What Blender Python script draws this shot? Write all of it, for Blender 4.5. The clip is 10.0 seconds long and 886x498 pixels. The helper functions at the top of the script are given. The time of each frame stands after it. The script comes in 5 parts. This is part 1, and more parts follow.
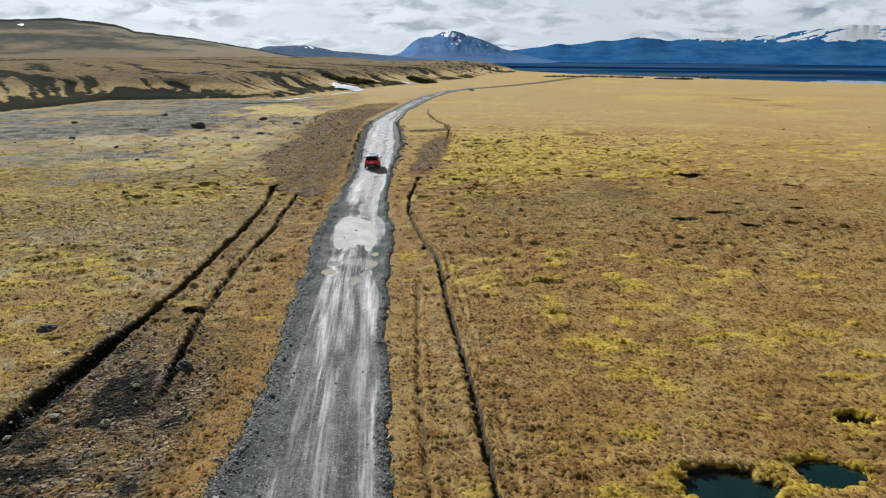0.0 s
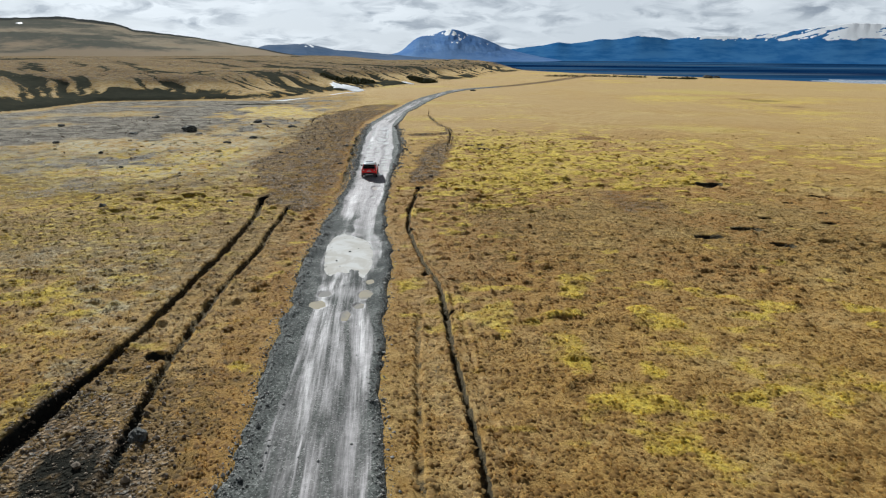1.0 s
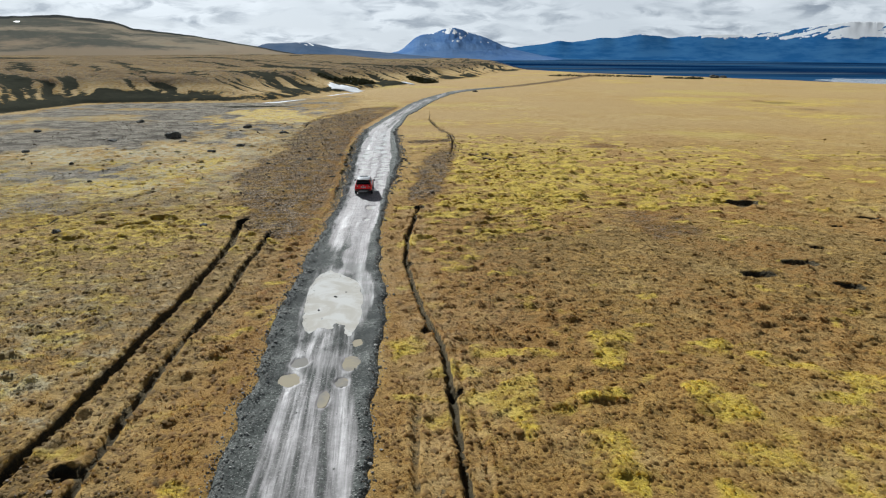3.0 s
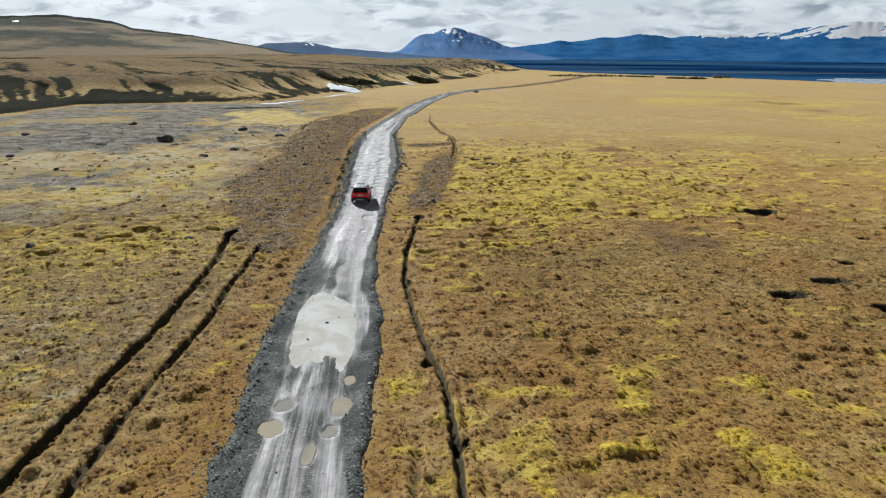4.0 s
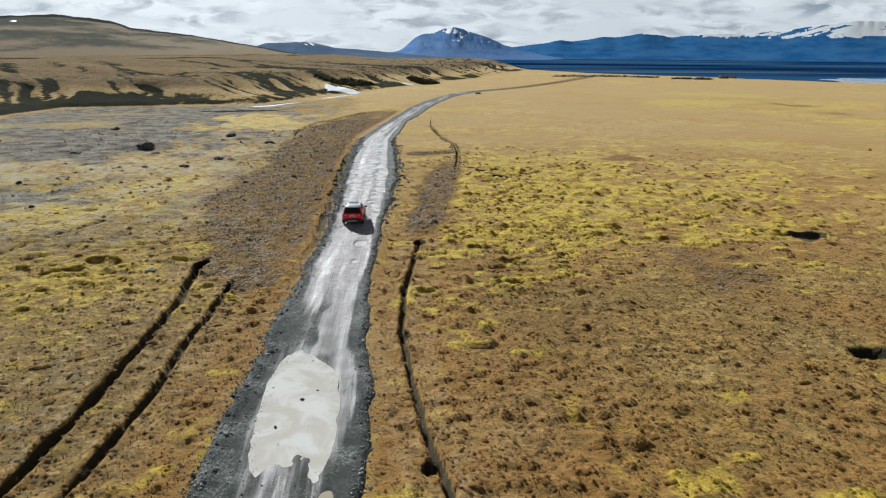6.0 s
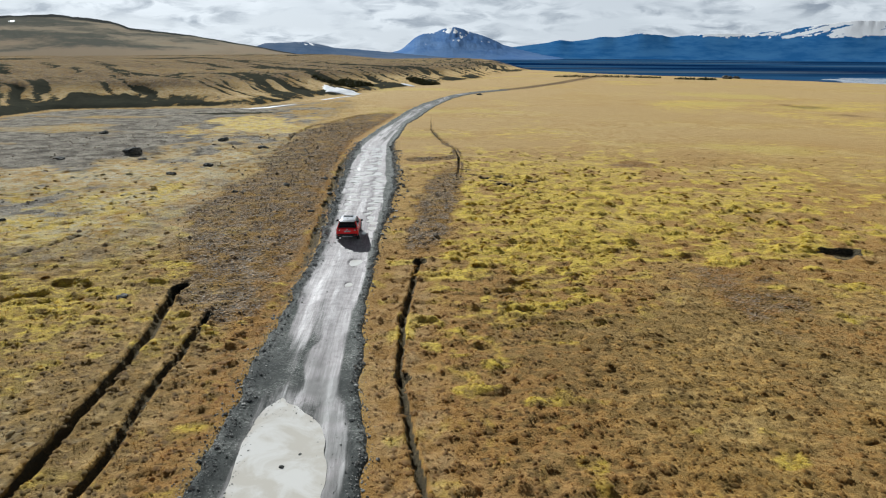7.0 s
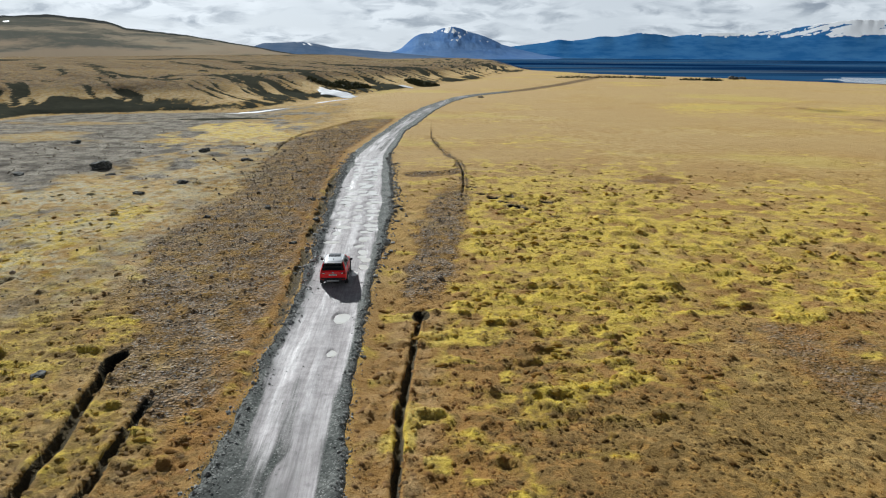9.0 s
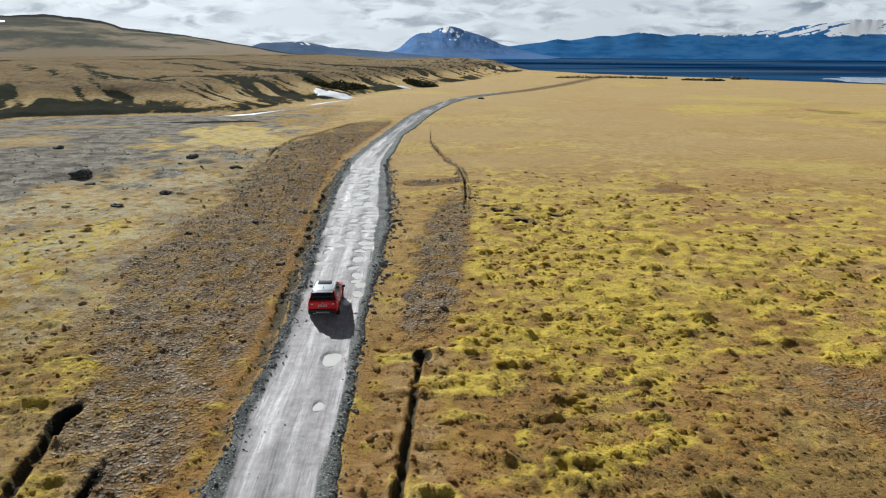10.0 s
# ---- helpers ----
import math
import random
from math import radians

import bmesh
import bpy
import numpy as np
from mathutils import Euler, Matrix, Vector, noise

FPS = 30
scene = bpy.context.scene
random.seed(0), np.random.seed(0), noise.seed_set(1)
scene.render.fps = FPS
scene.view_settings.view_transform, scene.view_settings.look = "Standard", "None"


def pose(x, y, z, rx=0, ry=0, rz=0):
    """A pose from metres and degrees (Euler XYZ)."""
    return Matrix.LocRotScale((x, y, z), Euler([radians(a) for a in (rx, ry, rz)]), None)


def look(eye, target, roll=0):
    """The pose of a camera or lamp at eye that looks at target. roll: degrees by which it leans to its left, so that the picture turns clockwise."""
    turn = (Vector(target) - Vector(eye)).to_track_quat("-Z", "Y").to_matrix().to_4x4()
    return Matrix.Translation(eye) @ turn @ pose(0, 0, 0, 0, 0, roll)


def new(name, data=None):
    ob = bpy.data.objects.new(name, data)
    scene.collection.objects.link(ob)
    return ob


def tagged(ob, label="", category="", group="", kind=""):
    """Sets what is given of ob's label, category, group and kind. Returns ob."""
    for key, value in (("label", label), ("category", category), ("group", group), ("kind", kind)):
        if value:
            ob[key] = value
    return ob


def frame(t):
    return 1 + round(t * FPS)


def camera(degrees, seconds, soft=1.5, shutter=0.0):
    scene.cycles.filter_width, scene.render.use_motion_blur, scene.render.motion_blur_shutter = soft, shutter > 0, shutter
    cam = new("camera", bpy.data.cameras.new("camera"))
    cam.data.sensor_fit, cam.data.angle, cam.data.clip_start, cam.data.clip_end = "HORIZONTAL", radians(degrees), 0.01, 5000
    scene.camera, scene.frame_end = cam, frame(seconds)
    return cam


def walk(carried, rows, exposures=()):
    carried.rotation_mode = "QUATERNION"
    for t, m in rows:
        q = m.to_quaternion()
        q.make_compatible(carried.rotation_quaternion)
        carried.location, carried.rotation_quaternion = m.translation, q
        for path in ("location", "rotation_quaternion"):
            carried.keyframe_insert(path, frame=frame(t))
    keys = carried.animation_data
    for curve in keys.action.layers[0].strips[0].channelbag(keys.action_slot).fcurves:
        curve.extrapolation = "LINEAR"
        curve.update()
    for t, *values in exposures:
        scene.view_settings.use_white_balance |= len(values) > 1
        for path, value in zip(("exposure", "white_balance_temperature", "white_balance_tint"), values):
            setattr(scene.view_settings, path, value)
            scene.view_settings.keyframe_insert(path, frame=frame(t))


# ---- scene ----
cam = camera(66.0, 10.0, soft=1.15)
EXPOSURES = [(0, 0.27, 5820, 6)]
PATH = [
    (0, -0.073, 0.080, 13.384, -0.231, -15.964, 0.426),
    (0.5, -0.161, 2.732, 13.549, -0.221, -16.023, 0.434),
    (1, -0.233, 5.225, 13.697, -0.211, -16.072, 0.441),
    (1.5, -0.294, 7.541, 13.827, -0.202, -16.113, 0.446),
    (2, -0.346, 9.691, 13.935, -0.192, -16.145, 0.449),
    (2.5, -0.393, 11.707, 14.023, -0.181, -16.171, 0.450),
    (3.25, -0.460, 14.573, 14.120, -0.165, -16.199, 0.450),
    (4, -0.531, 17.389, 14.186, -0.147, -16.217, 0.445),
    (4.5, -0.584, 19.307, 14.219, -0.136, -16.225, 0.440),
    (5, -0.642, 21.296, 14.249, -0.126, -16.230, 0.433),
    (5.5, -0.709, 23.373, 14.281, -0.117, -16.234, 0.425),
    (6.25, -0.825, 26.668, 14.339, -0.111, -16.238, 0.409),
    (7, -0.961, 30.154, 14.420, -0.115, -16.241, 0.389),
    (7.5, -1.064, 32.556, 14.489, -0.127, -16.245, 0.374),
    (8, -1.176, 34.997, 14.569, -0.147, -16.250, 0.357),
    (8.5, -1.297, 37.462, 14.659, -0.179, -16.257, 0.339),
    (9, -1.425, 39.946, 14.753, -0.223, -16.266, 0.319),
    (9.5, -1.560, 42.468, 14.844, -0.283, -16.278, 0.297),
    (10, -1.699, 45.074, 14.923, -0.361, -16.294, 0.274),
]
walk(cam, [(t, pose(x, y, z, 90 + pitch, 0, yaw) @ pose(0, 0, 0, 0, 0, roll)) for t, x, y, z, yaw, pitch, roll in PATH], EXPOSURES)

# ---------------------------------------------------------------- world and sun
SUN_AZ, SUN_EL = -26.0, 26.5          # degrees from +y towards +x, and above the horizon
world = bpy.data.worlds.new("world")
scene.world = world
world.use_nodes = True
wt = world.node_tree
wt.nodes.clear()


def wnode(kind, **values):
    n = wt.nodes.new(kind)
    for k, v in values.items():
        n.inputs[k].default_value = v
    return n


def wmath(op, a, b=None):
    n = wt.nodes.new("ShaderNodeMath")
    n.operation = op
    for i, v in enumerate((a, b)):
        if v is None:
            continue
        if isinstance(v, (int, float)):
            n.inputs[i].default_value = v
        else:
            wt.links.new(v, n.inputs[i])
    return n.outputs[0]


def wmix(fac, a, b):
    n = wt.nodes.new("ShaderNodeMix")
    n.data_type = "RGBA"
    for sock, v in ((n.inputs[0], fac), (n.inputs[6], a), (n.inputs[7], b)):
        if isinstance(v, (int, float)):
            sock.default_value = v
        elif isinstance(v, tuple):
            sock.default_value = (*v, 1)
        else:
            wt.links.new(v, sock)
    return n.outputs[2]


sky = wt.nodes.new("ShaderNodeTexSky")
sky.sky_type, sky.sun_disc = "NISHITA", False
sky.sun_elevation, sky.sun_rotation = radians(SUN_EL), radians(SUN_AZ)
sky.altitude, sky.air_density, sky.dust_density, sky.ozone_density = 300, 1.0, 1.0, 1.5
sky_dim = wt.nodes.new("ShaderNodeVectorMath")
sky_dim.operation = "SCALE"
wt.links.new(sky.outputs[0], sky_dim.inputs[0])
sky_dim.inputs["Scale"].default_value = 0.011
tc = wt.nodes.new("ShaderNodeTexCoord")
sep = wt.nodes.new("ShaderNodeSeparateXYZ")
wt.links.new(tc.outputs["Generated"], sep.inputs[0])
height = wmath("MAXIMUM", sep.outputs[2], 0.0)
lift = wmath("ADD", height, 0.25)
comb = wt.nodes.new("ShaderNodeCombineXYZ")
wt.links.new(wmath("DIVIDE", sep.outputs[0], lift), comb.inputs[0])
wt.links.new(wmath("DIVIDE", sep.outputs[1], lift), comb.inputs[1])
deck = wnode("ShaderNodeTexNoise", Scale=2.1, Detail=8.0, Roughness=0.58, Distortion=0.3)
wt.links.new(comb.outputs[0], deck.inputs["Vector"])
cover = wt.nodes.new("ShaderNodeMapRange")
cover.inputs["From Min"].default_value, cover.inputs["From Max"].default_value = 0.40, 0.62
wt.links.new(deck.outputs["Fac"], cover.inputs["Value"])
puffs = wnode("ShaderNodeTexNoise", Scale=5.6, Detail=8.0, Roughness=0.56, Distortion=0.5)
wt.links.new(comb.outputs[0], puffs.inputs["Vector"])
shade = wt.nodes.new("ShaderNodeMapRange")
shade.inputs["From Min"].default_value, shade.inputs["From Max"].default_value = 0.38, 0.55
wt.links.new(puffs.outputs["Fac"], shade.inputs["Value"])
cloud = wmix(shade.outputs[0], (0.37, 0.40, 0.44), (0.92, 0.92, 0.91))
veil = wmix(0.80, sky_dim.outputs[0], (0.93, 0.945, 0.955))       # thin bright veil between the clouds
sky_low = wmix(cover.outputs[0], veil, cloud)
upper = wt.nodes.new("ShaderNodeMapRange")
upper.inputs["From Min"].default_value, upper.inputs["From Max"].default_value = 0.15, 0.42
wt.links.new(height, upper.inputs["Value"])
sky_all = wmix(wmath("MULTIPLY", upper.outputs[0], 0.96), sky_low, sky_dim.outputs[0])
# the veil glows round the sun
facing = wt.nodes.new("ShaderNodeVectorMath")
facing.operation = "DOT_PRODUCT"
wt.links.new(tc.outputs["Generated"], facing.inputs[0])
facing.inputs[1].default_value = (math.sin(radians(SUN_AZ)) * math.cos(radians(SUN_EL)), math.cos(radians(SUN_AZ)) * math.cos(radians(SUN_EL)), math.sin(radians(SUN_EL)))
glow = wmath("MULTIPLY", wmath("POWER", wmath("MAXIMUM", facing.outputs["Value"], 0.0), 8.0), 0.42)
halo = wt.nodes.new("ShaderNodeVectorMath")
halo.operation = "SCALE"
halo.inputs[0].default_value = (1.0, 0.97, 0.92)
wt.links.new(glow, halo.inputs["Scale"])
total = wt.nodes.new("ShaderNodeVectorMath")
wt.links.new(sky_all, total.inputs[0])
wt.links.new(halo.outputs[0], total.inputs[1])
sky_all = total.outputs[0]
bg = wt.nodes.new("ShaderNodeBackground")
wt.links.new(sky_all, bg.inputs[0])
bg.inputs[1].default_value = 0.68
wout = wt.nodes.new("ShaderNodeOutputWorld")
wt.links.new(bg.outputs[0], wout.inputs[0])

sun_data = bpy.data.lights.new("sun", "SUN")
sun_data.energy, sun_data.angle, sun_data.color = 5.0, radians(0.6), (1.0, 0.955, 0.88)
sun = new("sun", sun_data)
a, e = radians(SUN_AZ), radians(SUN_EL)
sun.matrix_world = look((0, 0, 60), (-math.sin(a) * math.cos(e), -math.cos(a) * math.cos(e), 60 - math.sin(e)))


# ---------------------------------------------------------------- node helpers
class Mat:
    """A small writer of node materials."""

    def __init__(self, name, rough=0.9, metal=0.0, spec=0.3):
        self.m = bpy.data.materials.new(name)
        self.m.use_nodes = True
        self.t = self.m.node_tree
        self.b = self.t.nodes["Principled BSDF"]
        self.b.inputs["Roughness"].default_value = rough
        self.b.inputs["Metallic"].default_value = metal
        self.b.inputs["Specular IOR Level"].default_value = spec
        self.geo = self.t.nodes.new("ShaderNodeNewGeometry")
        self.pos = self.geo.outputs["Position"]

    def put(self, sock, v):
        if isinstance(v, (int, float)):
            sock.default_value = v
        elif isinstance(v, tuple):
            sock.default_value = (*v, 1) if len(v) == 3 and sock.type == "RGBA" else v
        else:
            self.t.links.new(v, sock)

    def noise(self, scale, detail=4.0, rough=0.55, vec=None, stretch=None, distort=0.0):
        n = self.t.nodes.new("ShaderNodeTexNoise")
        n.inputs["Scale"].default_value, n.inputs["Detail"].default_value = scale, detail
        n.inputs["Roughness"].default_value, n.inputs["Distortion"].default_value = rough, distort
        v = vec or self.pos
        if stretch:
            mp = self.t.nodes.new("ShaderNodeMapping")
            mp.inputs["Scale"].default_value = stretch
            self.t.links.new(v, mp.inputs[0])
            v = mp.outputs[0]
        self.t.links.new(v, n.inputs["Vector"])
        return n.outputs["Fac"]

    def cells(self, scale, vec=None):
        n = self.t.nodes.new("ShaderNodeTexVoronoi")
        n.inputs["Scale"].default_value = scale
        self.t.links.new(vec or self.pos, n.inputs["Vector"])
        return n.outputs["Color"], n.outputs["Distance"]

    def attr(self, name):
        n = self.t.nodes.new("ShaderNodeAttribute")
        n.attribute_name = name
        return n.outputs["Fac"]

    def attrvec(self, name):
        n = self.t.nodes.new("ShaderNodeAttribute")
        n.attribute_name = name
        return n.outputs["Vector"]

    def span(self, v, lo, hi, a=0.0, b=1.0):
        n = self.t.nodes.new("ShaderNodeMapRange")
        n.interpolation_type = "SMOOTHSTEP"
        for k, w in (("From Min", lo), ("From Max", hi), ("To Min", a), ("To Max", b)):
            n.inputs[k].default_value = w
        self.put(n.inputs["Value"], v)
        return n.outputs[0]

    def shift(self, amount, scale):
        """The position, pushed about by a noise."""
        n = self.t.nodes.new("ShaderNodeTexNoise")
        n.inputs["Scale"].default_value = scale
        self.t.links.new(self.pos, n.inputs["Vector"])
        k = self.t.nodes.new("ShaderNodeVectorMath")
        k.operation = "MULTIPLY_ADD"
        self.t.links.new(n.outputs["Color"], k.inputs[0])
        k.inputs[1].default_value = (amount, amount, amount)
        self.t.links.new(self.pos, k.inputs[2])
        return k.outputs[0]

    def math(self, op, a, b=0.0):
        n = self.t.nodes.new("ShaderNodeMath")
        n.operation = op
        self.put(n.inputs[0], a)
        self.put(n.inputs[1], b)
        return n.outputs[0]

    def mix(self, fac, a, b):
        n = self.t.nodes.new("ShaderNodeMix")
        n.data_type = "RGBA"
        self.put(n.inputs[0], fac)
        self.put(n.inputs[6], a)
        self.put(n.inputs[7], b)
        return n.outputs[2]

    def tint(self, col, val):
        n = self.t.nodes.new("ShaderNodeHueSaturation")
        self.put(n.inputs["Value"], val)
        self.put(n.inputs["Color"], col)
        return n.outputs[0]

    def split(self, v):
        n = self.t.nodes.new("ShaderNodeSeparateXYZ")
        self.t.links.new(v, n.inputs[0])
        return n.outputs

    def bump(self, h, strength=0.5, dist=0.05):
        n = self.t.nodes.new("ShaderNodeBump")
        n.inputs["Strength"].default_value, n.inputs["Distance"].default_value = strength, dist
        self.t.links.new(h, n.inputs["Height"])
        self.t.links.new(n.outputs[0], self.b.inputs["Normal"])

    def done(self, col, rough=None):
        self.put(self.b.inputs["Base Color"], col)
        if rough is not None:
            self.put(self.b.inputs["Roughness"], rough)
        return self.m


# ---------------------------------------------------------------- materials
def heath_colour(M):
    """Dry heath: straw, ochre and rust grass with yellow-green moss and grey lichen, laid out by attributes."""
    n_big, n_mid, n_fine = M.noise(0.16, 5, 0.6), M.noise(0.9, 5, 0.6), M.noise(5.0, 4, 0.65)
    ochre = M.mix(M.span(n_mid, 0.32, 0.68), (0.288, 0.162, 0.041), (0.462, 0.286, 0.078))
    straw = M.mix(M.span(n_big, 0.48, 0.68, 0.0, 0.85), ochre, (0.49, 0.345, 0.135))
    rusty = M.mix(M.math("MULTIPLY", M.attr("rust"), M.span(n_mid, 0.25, 0.7, 0.4, 1.0)), straw, (0.30, 0.140, 0.036))
    mossy = M.mix(M.span(n_mid, 0.35, 0.65), (0.495, 0.355, 0.040), (0.68, 0.510, 0.064))
    clump = M.noise(0.42, 5, 0.6, distort=0.4)
    cover = M.math("MULTIPLY", M.span(M.math("ADD", M.math("ADD", clump, M.math("MULTIPLY", M.attr("mound"), 0.20)), M.math("MULTIPLY", M.attr("moss"), 0.30)), 0.66, 0.86), M.span(n_mid, 0.30, 0.55, 0.45, 1.0))
    patch = M.mix(cover, rusty, mossy)
    patch = M.mix(M.math("MULTIPLY", M.attr("pale"), M.span(n_mid, 0.36, 0.62, 0.0, 0.65)), patch, (0.49, 0.37, 0.200))
    speck = M.math("ADD", M.math("MULTIPLY", M.noise(1.1, 5, 0.7), 0.7), M.math("MULTIPLY", n_big, 0.3))
    broad = M.noise(0.028, 5, 0.6, stretch=(0.6, 1.0, 1.0))
    patch = M.mix(M.math("MULTIPLY", M.attr("far"), M.span(broad, 0.42, 0.56, 0.0, 0.75)), patch, (0.40, 0.262, 0.110))
    patch = M.mix(M.math("MULTIPLY", M.attr("far"), M.span(broad, 0.36, 0.44, 0.7, 0.0)), patch, (0.47, 0.365, 0.075))
    patch = M.mix(M.math("MULTIPLY", M.attr("lichen"), M.span(speck, 0.44, 0.60)), patch, (0.47, 0.455, 0.340))
    # dark heather at random, thickened where foreground dimming is painted in
    heather_dim = M.span(M.math("ADD", M.noise(1.7, 5, 0.6), M.math("MULTIPLY", M.attr("moss_dim"), 0.17)), 0.57, 0.72)
    patch = M.mix(M.math("MULTIPLY", heather_dim, 0.72), patch, (0.150, 0.094, 0.029))
    grain = M.math("ADD", M.math("MULTIPLY", n_fine, 0.6), M.math("MULTIPLY", M.noise(16.0, 3, 0.6), 0.4))
    return M.tint(patch, M.span(grain, 0.34, 0.66, 0.80, 1.18)), n_fine


SHEEN = 0.35


def downy(M, weight):
    """The soft fuzz of dry stalks, which shines at a low angle."""
    M.put(M.b.inputs["Sheen Weight"], weight)
    M.b.inputs["Sheen Roughness"].default_value = 0.45
    M.b.inputs["Sheen Tint"].default_value = (1.0, 0.74, 0.34, 1)


def ground_material():
    M = Mat("heath_ground", rough=0.95, spec=0.12)
    heath, fine = heath_colour(M)
    stone_tone = M.cells(8.5)[0]
    stone_val = M.split(stone_tone)[0]
    grit = M.noise(14, 3, 0.7)
    # scraped earth with stones
    earth = M.mix(M.span(M.noise(0.7, 5, 0.6), 0.35, 0.65), (0.190, 0.136, 0.088), (0.365, 0.275, 0.185))
    earth = M.mix(M.span(M.noise(1.9, 5, 0.65), 0.52, 0.66, 0.0, 0.85), earth, (0.085, 0.060, 0.036))
    earth = M.mix(M.span(stone_val, 0.72, 0.80), earth, (0.30, 0.275, 0.240))
    clod_tone, clod_gap = M.cells(4.6, M.shift(0.16, 3.0))
    earth = M.tint(earth, M.math("MULTIPLY", M.span(clod_gap, 0.25, 0.62, 1.10, 0.78), M.span(M.split(clod_tone)[1], 0.0, 1.0, 0.75, 1.25)))
    earth = M.tint(earth, M.span(grit, 0.25, 0.75, 0.65, 1.35))
    # pale gravel with lichen
    gravel = M.mix(M.span(M.noise(0.35, 6, 0.65), 0.35, 0.62), (0.165, 0.149, 0.128), (0.375, 0.342, 0.284))
    gravel = M.tint(gravel, M.span(stone_val, 0.0, 1.0, 0.7, 1.28))
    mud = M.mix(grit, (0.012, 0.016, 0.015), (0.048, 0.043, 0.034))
    dark = M.mix(M.noise(0.25, 5, 0.7), (0.022, 0.032, 0.027), (0.100, 0.092, 0.066))
    n_edge = M.noise(1.3, 4, 0.6)

    def worn(name, soft=0.22):
        return M.span(M.math("ADD", M.attr(name), M.math("MULTIPLY", M.math("SUBTRACT", n_edge, 0.5), 0.7)), 0.5 - soft, 0.5 + soft)

    mottle = M.math("SUBTRACT", M.math("ADD", M.noise(0.11, 5, 0.65), M.math("MULTIPLY", M.noise(0.5, 4, 0.6), 0.6)), 0.8)
    col = M.mix(M.span(M.math("ADD", M.attr("gravel"), M.math("MULTIPLY", mottle, 1.0)), 0.30, 0.72), heath, gravel)
    col = M.mix(M.math("MULTIPLY", worn("dug", 0.35), M.span(M.noise(0.55, 6, 0.68), 0.36, 0.60, 0.35, 0.98)), col, earth)
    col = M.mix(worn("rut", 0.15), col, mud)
    crag = M.math("ADD", M.noise(0.30, 6, 0.70, stretch=(1.0, 0.5, 2.0)), M.math("MULTIPLY", M.noise(1.3, 5, 0.72), 0.4))
    col = M.mix(M.span(M.math("ADD", M.attr("bank"), M.math("MULTIPLY", M.math("SUBTRACT", crag, 0.7), 2.2)), 0.45, 0.57), col, dark)
    # far lava plain below the plateau, in bands, haze painted in as blue
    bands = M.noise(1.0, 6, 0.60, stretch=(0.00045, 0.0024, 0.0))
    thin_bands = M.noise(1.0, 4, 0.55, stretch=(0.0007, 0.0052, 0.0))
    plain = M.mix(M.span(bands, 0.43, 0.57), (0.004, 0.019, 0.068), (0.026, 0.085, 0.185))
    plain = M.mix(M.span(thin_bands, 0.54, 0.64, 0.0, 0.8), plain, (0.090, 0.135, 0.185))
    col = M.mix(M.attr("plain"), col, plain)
    clods = M.math("MULTIPLY", M.math("MULTIPLY", M.span(clod_gap, 0.15, 0.62, 1.0, 0.0), M.attr("dug")), 1.2)
    M.bump(M.math("ADD", M.math("ADD", fine, clods), M.math("MULTIPLY", M.noise(18, 4, 0.7), 0.5)), 0.9, 0.10)
    bare = M.math("MAXIMUM", M.attr("dug"), M.math("MAXIMUM", M.attr("gravel"), M.math("MAXIMUM", M.attr("bank"), M.attr("plain"))))
    M.put(M.b.inputs["Specular IOR Level"], M.span(bare, 0.0, 0.5, 0.08, 0.0))
    downy(M, M.span(bare, 0.2, 0.7, SHEEN, 0.0))
    return M.done(col)


def thin_leaf(M, col, share):
    """Lets part of the light through, as blades and moss do."""
    thin = M.t.nodes.new("ShaderNodeBsdfTranslucent")
    both = M.t.nodes.new("ShaderNodeMixShader")
    both.inputs[0].default_value = share
    M.put(thin.inputs[0], col)
    M.t.links.new(M.b.outputs[0], both.inputs[1])
    M.t.links.new(thin.outputs[0], both.inputs[2])
    M.t.links.new(both.outputs[0], M.t.nodes["Material Output"].inputs["Surface"])


def tuft_material():
    M = Mat("grass_blades", rough=0.8, spec=0.2)
    heath, _ = heath_colour(M)
    downy(M, SHEEN)
    col = M.tint(heath, M.span(M.geo.outputs["Random Per Island"], 0, 1, 0.98, 1.28))
    thin_leaf(M, col, 0.55)
    return M.done(col)


def mound_material():
    M = Mat("mossy_mounds", rough=0.95, spec=0.05)
    heath, fine = heath_colour(M)
    downy(M, SHEEN)
    M.bump(M.math("ADD", fine, M.math("MULTIPLY", M.noise(18, 4, 0.7), 0.5)), 0.9, 0.10)
    col = M.tint(heath, M.span(M.geo.outputs["Random Per Island"], 0, 1, 0.95, 1.2))
    thin_leaf(M, col, 0.48)
    return M.done(col)


